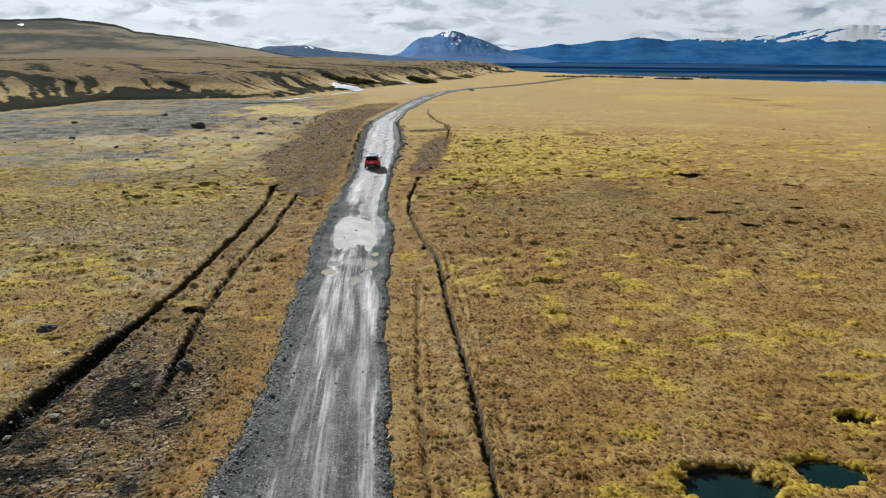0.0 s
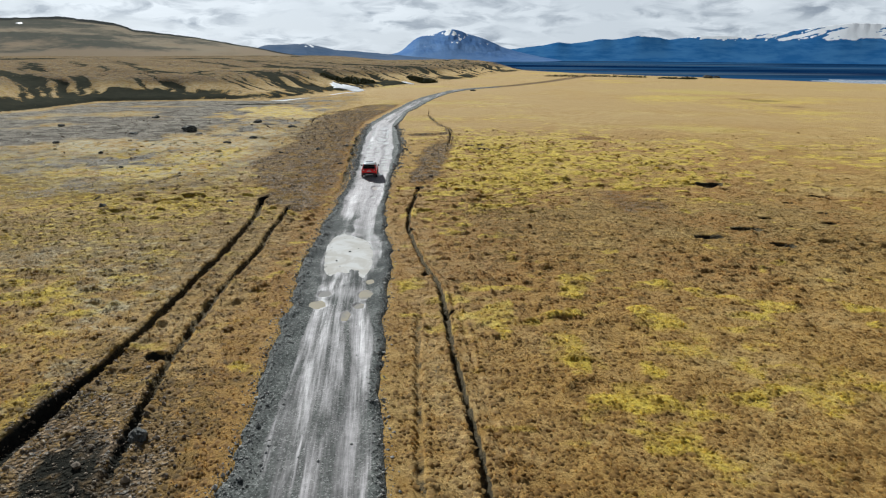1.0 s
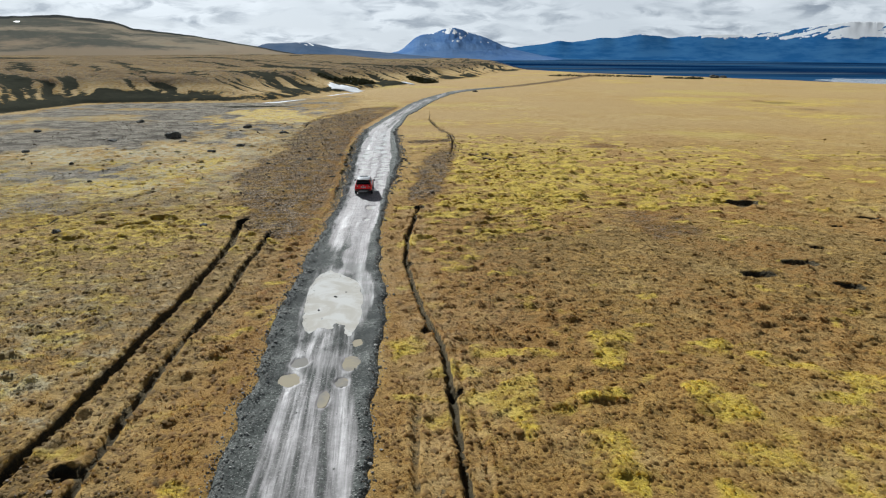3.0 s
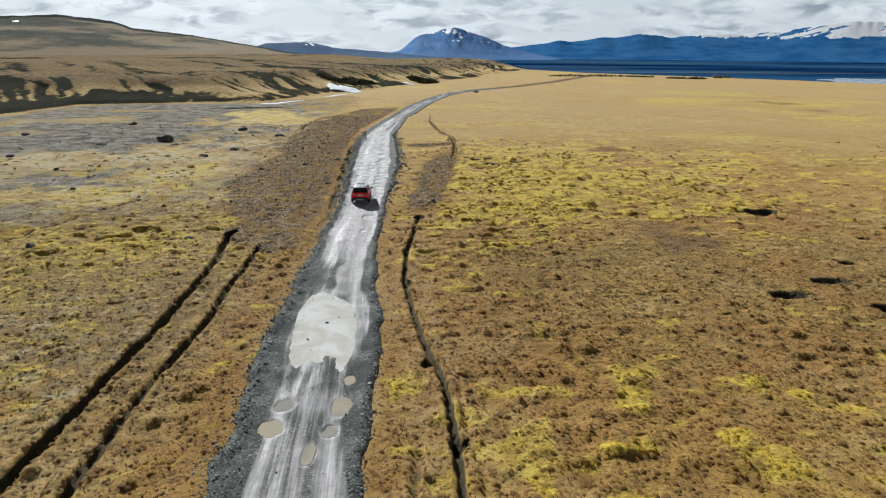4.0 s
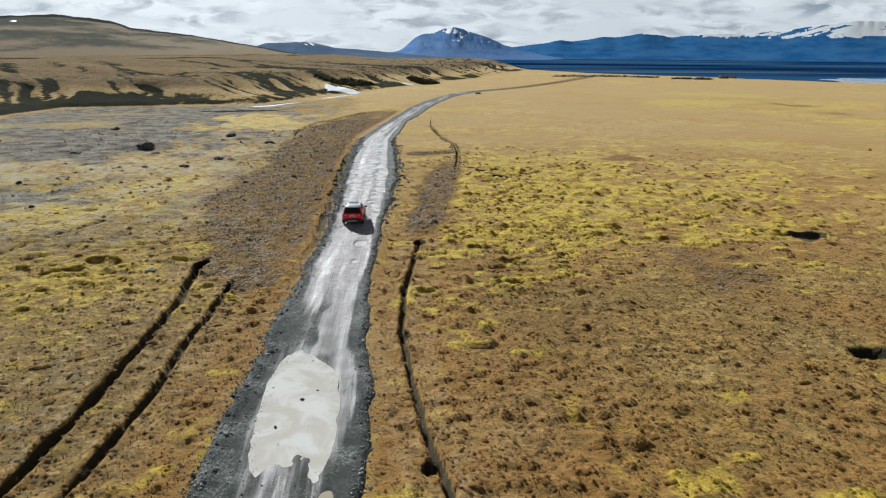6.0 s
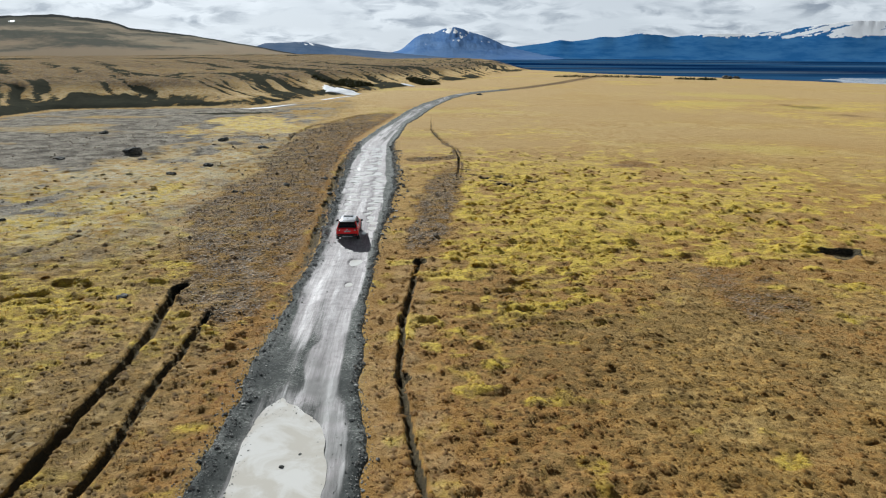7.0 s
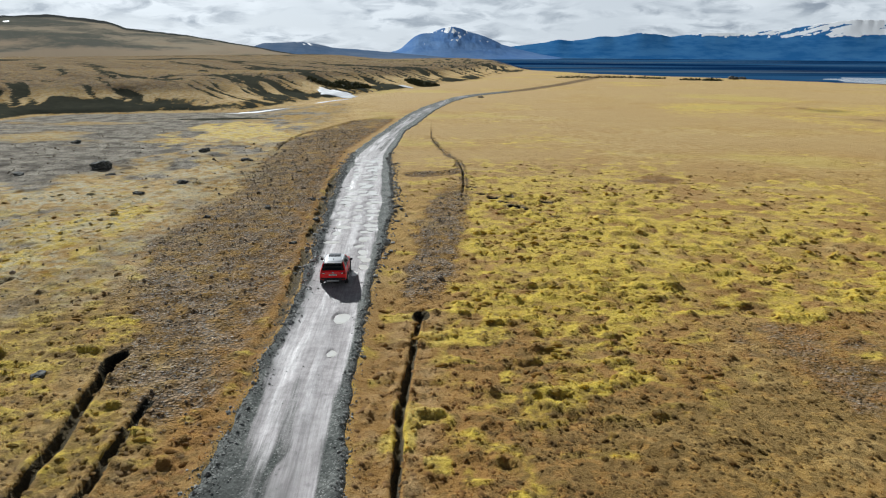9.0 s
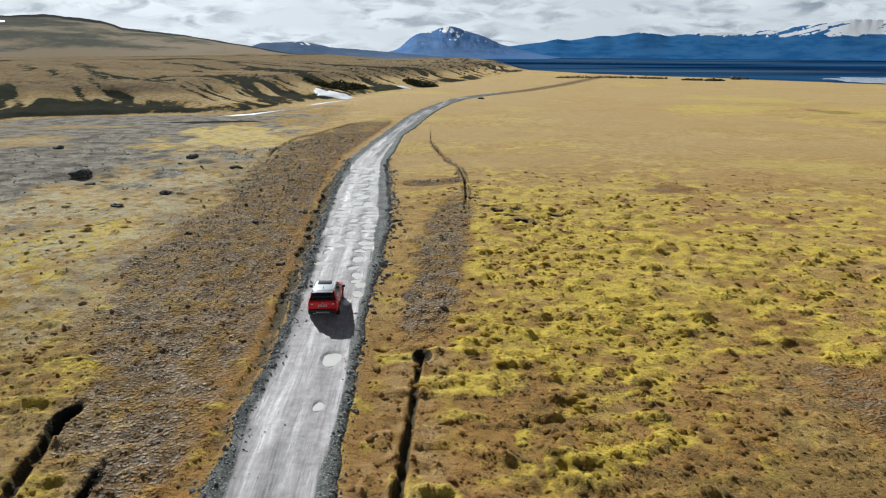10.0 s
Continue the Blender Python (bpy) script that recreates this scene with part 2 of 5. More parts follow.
def road_material():
    """Silty gravel road: pale wet mud in the driven lane, dark loose gravel at the sides."""
    M = Mat("gravel_road", spec=0.5)
    uv = M.attrvec("along")
    streak = M.noise(1.0, 6, 0.6, vec=uv, stretch=(1.35, 0.085, 1), distort=0.5)
    thin = M.noise(1.0, 5, 0.65, vec=uv, stretch=(9.0, 0.32, 1), distort=0.6)
    blot = M.noise(0.7, 6, 0.62)
    grit = M.noise(22, 3, 0.75)
    stone_val = M.split(M.cells(11)[0])[0]
    lane = M.attr("lane")
    pale = M.span(M.math("ADD", lane, M.math("ADD", M.math("MULTIPLY", M.math("SUBTRACT", streak, 0.5), 1.7), M.math("MULTIPLY", M.math("SUBTRACT", thin, 0.5), 0.5))), 0.22, 0.82)
    gravel = M.mix(M.span(blot, 0.3, 0.7), (0.078, 0.086, 0.078), (0.158, 0.163, 0.150))
    gravel = M.tint(gravel, M.span(stone_val, 0, 1, 0.65, 1.4))
    gravel = M.mix(M.span(M.split(M.cells(17)[0])[1], 0.86, 0.92, 0.0, 0.8), gravel, (0.36, 0.36, 0.34))
    mud = M.mix(M.span(thin, 0.3, 0.72), (0.300, 0.268, 0.267), (0.455, 0.418, 0.420))
    mud = M.tint(mud, M.span(M.noise(2.4, 5, 0.65), 0.25, 0.75, 0.72, 1.2))
    col = M.mix(pale, gravel, mud)
    # soaked gravel round the puddles, and the dark strip drawn for the ditch
    soak = M.math("MULTIPLY", M.attr("wet"), M.span(M.noise(0.6, 5, 0.6), 0.34, 0.58))
    col = M.mix(M.math("MULTIPLY", soak, 0.88), col, M.mix(pale, (0.040, 0.044, 0.042), (0.17, 0.165, 0.155)))
    M.put(M.b.inputs["Specular IOR Level"], M.span(pale, 0.2, 0.9, 0.06, 0.5))
    shine = M.math("MULTIPLY", pale, M.span(streak, 0.42, 0.66))
    M.bump(M.math("ADD", M.math("MULTIPLY", thin, 0.6), M.math("MULTIPLY", grit, 0.5)), 0.55, 0.05)
    return M.done(col, M.mix(shine, (0.82, 0.82, 0.82), (0.58, 0.58, 0.58)))


def stone_material(name="basalt_stone", low=(0.112, 0.112, 0.104), high=(0.43, 0.42, 0.39)):
    M = Mat(name, rough=0.85, spec=0.3)
    base = M.mix(M.geo.outputs["Random Per Island"], low, high)
    col = M.tint(base, M.span(M.noise(9, 4, 0.7), 0.25, 0.75, 0.65, 1.35))
    M.bump(M.noise(12, 5, 0.7), 0.6, 0.04)
    return M.done(col)


def rock_material():
    M = Mat("lichen_rock", rough=0.9, spec=0.25)
    base = M.mix(M.span(M.noise(3.0, 5, 0.65), 0.4, 0.65), (0.050, 0.052, 0.048), (0.15, 0.15, 0.135))
    col = M.mix(M.span(M.noise(5.5, 4, 0.6), 0.60, 0.72), base, (0.27, 0.27, 0.21))
    M.bump(M.noise(6, 5, 0.7), 0.8, 0.08)
    return M.done(col)


def water_material(name, colour, rough=0.03, under=None):
    M = Mat(name, rough=rough, spec=0.5)
    M.b.inputs["IOR"].default_value = 1.36
    n = M.noise(0.55, 5, 0.6, distort=0.6)
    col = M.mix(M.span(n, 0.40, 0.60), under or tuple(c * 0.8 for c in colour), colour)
    M.bump(M.noise(9, 3, 0.6), 0.02, 0.02)
    return M.done(col)


def snow_material():
    M = Mat("old_snow", rough=0.7, spec=0.3)
    col = M.mix(M.span(M.noise(0.5, 5, 0.6), 0.3, 0.7), (0.68, 0.70, 0.74), (0.86, 0.87, 0.88))
    M.bump(M.noise(1.5, 4, 0.6), 0.4, 0.1)
    return M.done(col)


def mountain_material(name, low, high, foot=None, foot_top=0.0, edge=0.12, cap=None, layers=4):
    """Bare rock and heath far off, any distance haze already in the colours given; foot: the colour of the lower
    slopes, up to the height foot_top.
    """
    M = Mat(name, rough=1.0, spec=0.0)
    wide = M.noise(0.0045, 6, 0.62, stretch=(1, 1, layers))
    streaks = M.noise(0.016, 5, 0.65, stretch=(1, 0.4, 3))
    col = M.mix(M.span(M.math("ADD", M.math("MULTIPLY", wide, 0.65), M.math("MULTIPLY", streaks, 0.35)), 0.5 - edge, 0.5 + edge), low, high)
    if foot:
        level = M.math("ADD", M.split(M.pos)[2], M.math("MULTIPLY", M.math("SUBTRACT", M.noise(0.011, 6, 0.66, stretch=(1, 0.5, 3)), 0.5), 90.0))
        col = M.mix(M.span(level, foot_top - 12, foot_top + 6), foot, col)
    if cap:
        col = M.mix(M.span(M.math("ADD", M.attr("share"), M.math("MULTIPLY", M.math("SUBTRACT", streaks, 0.5), 0.24)), 0.88, 0.95), col, cap)
    return M.done(col)


def plain_material(name, colour, rough=0.5, metal=0.0, spec=0.5, vary=0.12, scale=6, coat=0.0):
    M = Mat(name, rough=rough, metal=metal, spec=spec)
    M.b.inputs["Coat Weight"].default_value = coat
    M.b.inputs["Coat Roughness"].default_value = 0.05
    return M.done(M.tint(colour, M.span(M.noise(scale, 4, 0.6), 0.25, 0.75, 1 - vary, 1 + vary)))


GROUND, TUFT, MOUND, ROAD = ground_material(), tuft_material(), mound_material(), road_material()
STONE, ROCK, SNOW = stone_material(), rock_material(), snow_material()
EARTH_STONE = stone_material("earthy_stone", (0.095, 0.068, 0.042), (0.33, 0.265, 0.190))
# next two: pale silt, whitened further to stand in for sky glare
SILT_GLARE = water_material("silty_water", (0.80, 0.78, 0.74), 0.06, (0.70, 0.67, 0.61))
LAKE = water_material("cloudy_glare_water", (0.76, 0.74, 0.70), 0.04, (0.62, 0.58, 0.51))
MUDDY = water_material("muddy_water", (0.46, 0.40, 0.29), 0.06, (0.33, 0.31, 0.28))
POOL = water_material("dark_bog_water", (0.010, 0.032, 0.030), 0.05)
RIVER = water_material("river_water", (0.30, 0.36, 0.42), 0.15)


# ---------------------------------------------------------------- ground shapes
LATTICE = np.random.default_rng(4).uniform(-1, 1, 512 * 512).astype(np.float32)


def vnoise(x, y, seed=0):
    """Smooth value noise on numpy arrays, -1 to 1."""
    xf, yf = np.floor(x), np.floor(y)
    fx, fy = (x - xf).astype(np.float32), (y - yf).astype(np.float32)
    i0, j0 = (xf.astype(np.int32) + 131 * seed) & 511, (yf.astype(np.int32) + 197 * seed) & 511
    i1, j1 = (i0 + 1) & 511, ((j0 + 1) & 511) << 9
    j0 = j0 << 9
    fx, fy = fx * fx * (3 - 2 * fx), fy * fy * (3 - 2 * fy)
    p, q = LATTICE[j0 + i0], LATTICE[j1 + i0]
    p = p + fx * (LATTICE[j0 + i1] - p)
    q = q + fx * (LATTICE[j1 + i1] - q)
    return p + fy * (q - p)


def fbm(x, y, octaves=4, seed=0, gain=0.5):
    out, amp, tot = 0.0, 1.0, 0.0
    for k in range(octaves):
        out = out + amp * vnoise(x * 2 ** k + 17.3 * k, y * 2 ** k - 9.1 * k, seed + k)
        tot += amp
        amp *= gain
    return out / tot


def smooth(v, lo, hi):
    v = np.clip((v - lo) / (hi - lo), 0, 1)
    return v * v * (3 - 2 * v)


def line(y, *pts):
    """x along a run of (y, x) places."""
    p = np.array(pts, float)
    return np.interp(y, p[:, 0], p[:, 1])


def swell(y):
    """The gentle rise and dip of the plateau along the road."""
    ys = np.array([0, 20, 35, 50, 65, 75, 87, 107, 125, 150, 300, 1000.0])
    zs = np.array([0.3, 0.35, 0.4, 0.2, -0.15, -0.25, -0.1, 0.15, 0.3, 0.2, 0, 0])
    return (np.interp(y - 4, ys, zs) + np.interp(y, ys, zs) + np.interp(y + 4, ys, zs)) / 3


def road_left(y):
    return 0.20 * vnoise(y / 2.1, 0 * y, 151) + 0.10 * vnoise(y / 0.7, 0 * y, 153) + line(y, (0, -7.1), (18, -7.15), (23, -7.1), (30, -7.5), (40.4, -8.4), (48, -9.4), (55, -9.65), (65.4, -10.0), (77, -10.2),
                (91, -11.2), (105, -12.4), (118, -13.3), (128, -13.9), (140, -14.2), (148, -13.8), (172, -11.9), (200, -9.6), (222, -6.8), (246, -2.0), (262, 1.6))


def road_right(y):
    return 0.16 * vnoise(y / 2.4, 0 * y, 155) + 0.09 * vnoise(y / 0.7, 0 * y, 157) + line(y, (0, -0.6), (18, -1.6), (23, -2.05), (30, -2.7), (40.4, -3.3), (45, -3.4), (52, -3.7), (58.5, -4.8), (65.5, -5.45), (78, -5.95),
                (97, -6.05), (107, -6.2), (127, -8.0), (138, -8.8), (148, -8.4), (169, -8.0), (180, -6.4), (200, -4.6), (222, -2.0), (246, 2.0), (262, 6.2))


def rut_outer(y):
    return line(y, (18, -15.7), (24, -15.6), (30, -15.2), (33, -14.95), (37.6, -14.85), (43.6, -15.1), (52, -15.4), (56, -15.7), (63.3, -16.4), (67.6, -17.2), (72, -17.8))


def rut_inner(y):
    return line(y, (18, -10.6), (25, -11.1), (29.2, -11.8), (33, -12.3), (38, -12.7), (43, -12.95), (52, -13.1), (56.3, -13.6), (61.6, -13.9), (68, -14.35))


def trench(y):
    return line(y, (14, 1.9), (18.4, 1.7), (25, 1.3), (28.8, 0.9), (33.7, 0.4), (39.6, 0.05), (42.8, -0.2), (45.7, -0.55), (48, -1.2), (53.5, -2.15),
                (59, -2.9), (65.5, -3.1), (71, -2.9), (77.5, -2.6))


def trench_far(y):
    return line(y, (108, 0.6), (112, 0.9), (116, 1.2), (124, 1.3), (132, 0.85), (140, -0.75), (152, -2.5), (160, -3.1), (190, -3.4))


def scraped_edge(y):
    return line(y, (50, -9.8), (58, -11.5), (66, -15.0), (71, -17.6), (79, -21.4), (88, -23.4), (98, -24.2), (117, -23.6), (130, -25), (149, -27.3), (160, -27), (187, -20), (200, -13), (210, -10))


# the foot of the eroded bank beyond the gravel flats, and the rim where the plateau falls away
FOOT = [(-900, -150), (-170, 40), (-122, 120), (-104, 168), (-100, 205), (-74, 214), (-52, 216), (-42, 262), (-30, 296), (-14, 338), (10, 400), (46, 520), (90, 700), (130, 1000)]
RIM = [(70, 1200), (40, 700), (60, 600), (90, 512), (158, 442), (220, 354), (330, 200), (420, 0), (500, -300)]
HOLLOWS = [(20.6, 56.6, 1.15, 1.0), (24.9, 59.4, 1.25, 0.95), (25.3, 54.3, 1.0, 0.85), (29.6, 80.4, 1.6, 1.2), (-2.6, 77.3, 0.55, 0.8), (28.5, 64.0, 0.6, 0.4),
           (33.0, 62.0, 0.7, 0.5), (0.15, 39.5, 0.45, 0.45), (-2.7, 58.6, 0.4, 0.6), (-13.0, 33.5, 0.5, 0.4), (-1.0, 46.4, 0.4, 0.45), (-17.7, 71.0, 0.5, 1.2),
           (38.8, 74.5, 1.0, 0.6), (34.7, 66.4, 0.7, 0.45), (33.7, 62.5, 0.6, 0.4), (29.2, 79.1, 0.7, 0.5), (34.1, 71.3, 0.6, 0.4)]
SCRAPES = [(3.1, 111.3), (3.9, 109.0), (5.1, 107.2), (5.8, 104.7), (6.7, 103.5), (7.7, 102.2), (9.3, 107.2), (9.1, 100.9), (5.8, 109.0), (14.3, 101.9), (1.7, 114.4)]
# moss and lichen patches on the flats: x, y, half width, half depth
MOSS_PATCHES = [(-37, 86, 8, 5), (-30, 99, 6, 6), (-38, 166, 10, 16), (-25, 67, 10, 8), (-44, 62, 8, 5), (-20.5, 74, 3, 6)]
LICHEN_PATCHES = [(-50, 107, 11, 6), (-38, 112, 10, 9), (-33, 123, 7, 4)]
# bare rusty patches far out on the heath: x, y, half width, half depth
RUSTY_PATCHES = [(96.5, 227.0, 5, 6), (98.9, 219.5, 5, 5), (94.5, 193.4, 9, 4), (24.2, 119.6, 3, 2.5), (18.4, 74.6, 3.5, 4), (18.8, 68.7, 3, 5)]
TRACK = [(24, 301), (31, 312), (52, 356), (78, 420), (100, 478)]
POOLS = [(9.3, 18.7, 1.5, 1.05), (12.7, 19.6, 1.1, 0.85), (15.6, 23.1, 0.55, 0.4)]


def side(px, py, run):
    """Signed distance from a run of places: positive on its left."""
    best = np.full(px.shape, 1e9)
    sign = np.ones(px.shape)
    for (ax, ay), (bx, by) in zip(run, run[1:]):
        dx, dy = bx - ax, by - ay
        k = np.clip(((px - ax) * dx + (py - ay) * dy) / (dx * dx + dy * dy), 0, 1)
        d = np.hypot(px - ax - k * dx, py - ay - k * dy)
        s = np.where(dx * (py - ay) - dy * (px - ax) > 0, 1.0, -1.0)
        near = d < best
        best, sign = np.where(near, d, best), np.where(near, s, sign)
    return best * sign


def land(x, y):
    """Height and the cover of the ground at places x, y: a dict of arrays."""
    z = swell(y)
    dl, dr = road_left(y) - x, x - road_right(y)          # outside the road's edges when positive
    out = np.maximum(dl, dr)
    out = np.where(y > 258, 50.0, out)
    clear = smooth(out, 0.2, 1.2)
    near = 1 - smooth(y, 130, 260)

    # masks of the covers
    wob = fbm(x / 5, y / 7, 4, 3)
    fine = fbm(x / 1.6, y / 1.6, 3, 5)
    dug = smooth(x - scraped_edge(y) + 2.0 * wob + 1.3 * fine, -1.6, 2.2) * smooth(dl, 0.0, 2.6 + wob) * smooth(y, 54, 66) * (1 - smooth(y, 185, 205))
    dug = dug * np.clip(0.72 + 0.8 * wob + 0.3 * smooth(y, 70, 85), 0, 1)
    xl = line(y, (78, -3.9), (92, -4.0), (103, -3.4), (118, -0.6), (122, 1))
    xr = line(y, (78, -2.0), (86, -0.3), (96, 0.7), (110, 1.7), (122, 2.0))
    pit = smooth(x - xl + 1.0 * fine + 0.5 * wob, -0.8, 1.0) * smooth(xr - x + 1.0 * fine, -0.8, 1.0) * smooth(y + 2 * fine, 76, 84) * (1 - smooth(y + 4 * fine, 108, 122))
    dug = np.maximum(dug, 0.95 * pit)
    dug = np.maximum(dug, 0.85 * (1 - smooth(np.hypot((x + 3.0) / 4.6, (y - 122.5 - 0.25 * (x + 3)) / 2.0) + 0.8 * fine, 0.6, 1.2)))
    dug = np.maximum(dug, 0.75 * smooth(-fine + 0.2, -0.1, 0.4) * smooth(x + 15.6, -1.2, 0.5) * smooth(-10.8 - x, -0.4, 0.8) * (1 - smooth(y, 24, 30)))
    flat = smooth(-x - 34 - 6 * wob, 0, 12) * smooth(y, 88, 112)
    flat = np.maximum(flat, 0.9 * smooth(-x - 22 + 8 * wob, 0, 8) * smooth(y + 10 * wob, 78, 96) * smooth(wob + 0.4 * fine, -0.05, 0.25))
    gravel = 0.95 * flat * np.clip(0.85 + 0.9 * fbm(x / 14, y / 9, 3, 9), 0, 1) * (1 - smooth(x, -30, -18))
    gravel = np.maximum(gravel, 0.62 * smooth(-x - 16.5, 0, 3) * (1 - smooth(y, 30, 38)) * smooth(fine + wob, 0.0, 0.5))
    gravel = np.maximum(gravel, 0.46 * smooth(-x, 18, 27) * smooth(y, 56, 74))
    gravel = gravel * (1 - smooth(y, 215, 260))
    for (ax, ay), (bx, by) in zip(TRACK, TRACK[1:]):
        k = np.clip(((x - ax) * (bx - ax) + (y - ay) * (by - ay)) / ((bx - ax) ** 2 + (by - ay) ** 2), 0, 1)
        dug = np.maximum(dug, 0.95 * (1 - smooth(np.hypot(x - ax - k * (bx - ax), y - ay - k * (by - ay)), 2.2, 4.0)))
    # rusty strips by the road and the trench
    rust = (1 - smooth(out, 1.2, 4.5)) * smooth(dl, 0, 0.4) * (0.45 + 0.5 * smooth(y, 30, 60))
    rust = np.maximum(rust, 0.80 * smooth(dr, 0, 0.5) * (1 - smooth(dr + 3 * wob, 7, 15)) * smooth(y, 28, 48) * (1 - 0.85 * smooth(y, 74, 92)))
    rust = np.maximum(rust, 0.85 * smooth(wob + 0.5 * fbm(x / 16, y / 16, 2, 99), -0.10, 0.40) * smooth(x, -2, 2) * (1 - 0.5 * smooth(y, 95, 160)) * (0.2 + 0.8 * smooth(y, 30, 54)))
    rust = np.maximum(rust, 0.95 * np.exp(-((x - scraped_edge(y) + 1.0) / 1.1) ** 2) * smooth(y, 68, 74) * (1 - smooth(y, 92, 104)))
    right = smooth(x, -4, 3)
    moss = right * (0.25 + 0.20 * smooth(x, 2, 6) * (1 - smooth(y, 34, 48)) + 0.85 * smooth(y - 0.25 * x + 10 * wob, 46, 92) * (1 - 0.9 * smooth(y + 9 * wob, 108, 140)) - 0.65 * smooth(x + 8 * wob, 14, 42))
    moss = moss + (1 - right) * (0.22 + 0.6 * smooth(-x, 16, 21) * smooth(y, 44, 66) * (1 - smooth(y, 90, 110)) + 0.42 * smooth(-x, 15.5, 19) * (1 - smooth(y, 48, 60)))
    moss = np.clip(moss + 0.35 * fbm(x / 9, y / 9, 3, 21), 0, 1) * (1 - 0.55 * smooth(y, 200, 330))

    for hx, hy, rx, ry in MOSS_PATCHES:
        d = 1 - smooth(np.hypot((x - hx) / rx, (y - hy) / ry) + 0.9 * wob + 0.5 * fine, 0.5, 1.25)
        moss, gravel = np.maximum(moss, 1.1 * d), gravel * (1 - 0.9 * d)
    for hx, hy, rx, ry in RUSTY_PATCHES:
        d = 1 - smooth(np.hypot((x - hx) / rx, (y - hy) / ry) + 0.8 * wob + 0.6 * fine, 0.4, 1.2)
        dug, moss, rust = np.maximum(dug, 0.55 * d), moss * (1 - 0.8 * d), np.maximum(rust, d)
    moss = moss * (1 - 0.8 * np.clip(dug, 0, 1))
    # tussocks
    grass = clear * (1 - 0.55 * np.clip(dug, 0, 1)) * (1 - 0.5 * gravel) * near
    rough = (0.55 + 0.45 * smooth(y, 34, 58)) * (0.55 + 0.6 * smooth(fbm(x / 13, y / 13, 2, 37), -0.4, 0.5)) * (1 - 0.5 * smooth(y, 115, 155)) 
    hum = smooth(vnoise(x / 0.78, y / 0.66, 31), -0.05, 0.50)
    hum2 = smooth(vnoise(x / 1.5 + 5, y / 1.15, 33) + 0.5 * vnoise(x / 7, y / 7, 34) + 0.25 * (moss - 0.5), 0.28, 0.62)
    hum3 = smooth(vnoise(x / 0.34, y / 0.34, 35), -0.1, 0.7)
    lone = smooth(vnoise(x / 0.85, y / 0.75, 38) + 0.35 * vnoise(x / 6, y / 6, 39), 0.52, 0.82)
    z = z + grass * rough * (0.095 * hum + (0.05 + 0.13 * np.clip(moss, 0, 1)) * hum2 * (0.55 + 0.45 * hum) + 0.19 * lone * (0.6 + 0.4 * hum3) + 0.045 * hum3 * (1 - smooth(y, 88, 115)) - 0.09)
    z = z + clear * near * 0.22 * fbm(x / 11, y / 11, 3, 41) + 0.02 * (1 - clear)
    z = z + np.clip(dug, 0, 1) * clear * near * (0.05 * vnoise(x / 0.6, y / 0.6, 43) + 0.08 * smooth(vnoise(x / 0.42, y / 0.42, 44), 0.1, 0.6) - 0.07) + gravel * (1 - smooth(y, 160, 240)) * (0.08 * vnoise(x / 0.9, y / 0.9, 45) + 0.16 * smooth(vnoise(x / 1.7, y / 1.4, 46), 0.3, 0.8))

    # wheel ruts, trenches, hollows, pools
    rut = np.zeros(x.shape)
    pale = np.zeros(x.shape)

    def cut(cx, half, deep, mask, soil=1.0):
        nonlocal z, rut, pale
        d = np.abs(x - cx - 0.04 * vnoise(y / 1.3, y * 0 + cx.mean(), 51) - 0.02 * fine)
        w = half * (1 + 0.20 * vnoise(y / 1.7, y * 0 + 3.3, 53))
        core = (1 - smooth(d, 0.35 * w, 1.45 * w)) * mask
        z = z - deep * core + 0.09 * mask * np.exp(-((d - 1.9 * w) / (0.7 * w)) ** 2)
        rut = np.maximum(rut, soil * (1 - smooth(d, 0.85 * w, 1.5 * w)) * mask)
        pale = np.maximum(pale, 0.7 * mask * smooth(d, 1.6 * w, 2.4 * w) * (1 - smooth(d, 0.9, 2.2)) * soil)

    fade = smooth(y, 16, 18)
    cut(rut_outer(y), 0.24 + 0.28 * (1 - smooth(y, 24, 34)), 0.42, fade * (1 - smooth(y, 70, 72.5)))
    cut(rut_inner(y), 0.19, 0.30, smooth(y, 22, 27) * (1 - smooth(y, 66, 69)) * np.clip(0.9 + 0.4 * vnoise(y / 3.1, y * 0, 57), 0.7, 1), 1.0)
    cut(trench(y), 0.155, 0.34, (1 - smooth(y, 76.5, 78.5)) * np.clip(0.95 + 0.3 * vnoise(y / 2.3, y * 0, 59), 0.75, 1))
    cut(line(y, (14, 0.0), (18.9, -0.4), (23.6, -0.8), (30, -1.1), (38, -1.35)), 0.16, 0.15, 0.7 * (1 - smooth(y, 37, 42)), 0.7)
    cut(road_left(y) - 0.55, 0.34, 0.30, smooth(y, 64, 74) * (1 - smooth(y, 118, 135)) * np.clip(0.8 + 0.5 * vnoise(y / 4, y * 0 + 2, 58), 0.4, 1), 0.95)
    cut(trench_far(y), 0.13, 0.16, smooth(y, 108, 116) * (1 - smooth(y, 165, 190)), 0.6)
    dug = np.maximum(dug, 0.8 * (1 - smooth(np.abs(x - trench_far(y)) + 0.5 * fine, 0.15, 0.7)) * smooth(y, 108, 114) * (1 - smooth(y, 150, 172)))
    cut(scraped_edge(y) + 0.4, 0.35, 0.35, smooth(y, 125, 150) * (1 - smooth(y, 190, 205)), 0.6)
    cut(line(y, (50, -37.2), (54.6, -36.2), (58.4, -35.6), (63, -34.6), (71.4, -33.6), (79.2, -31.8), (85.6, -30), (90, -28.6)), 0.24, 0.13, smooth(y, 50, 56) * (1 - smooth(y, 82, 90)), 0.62)
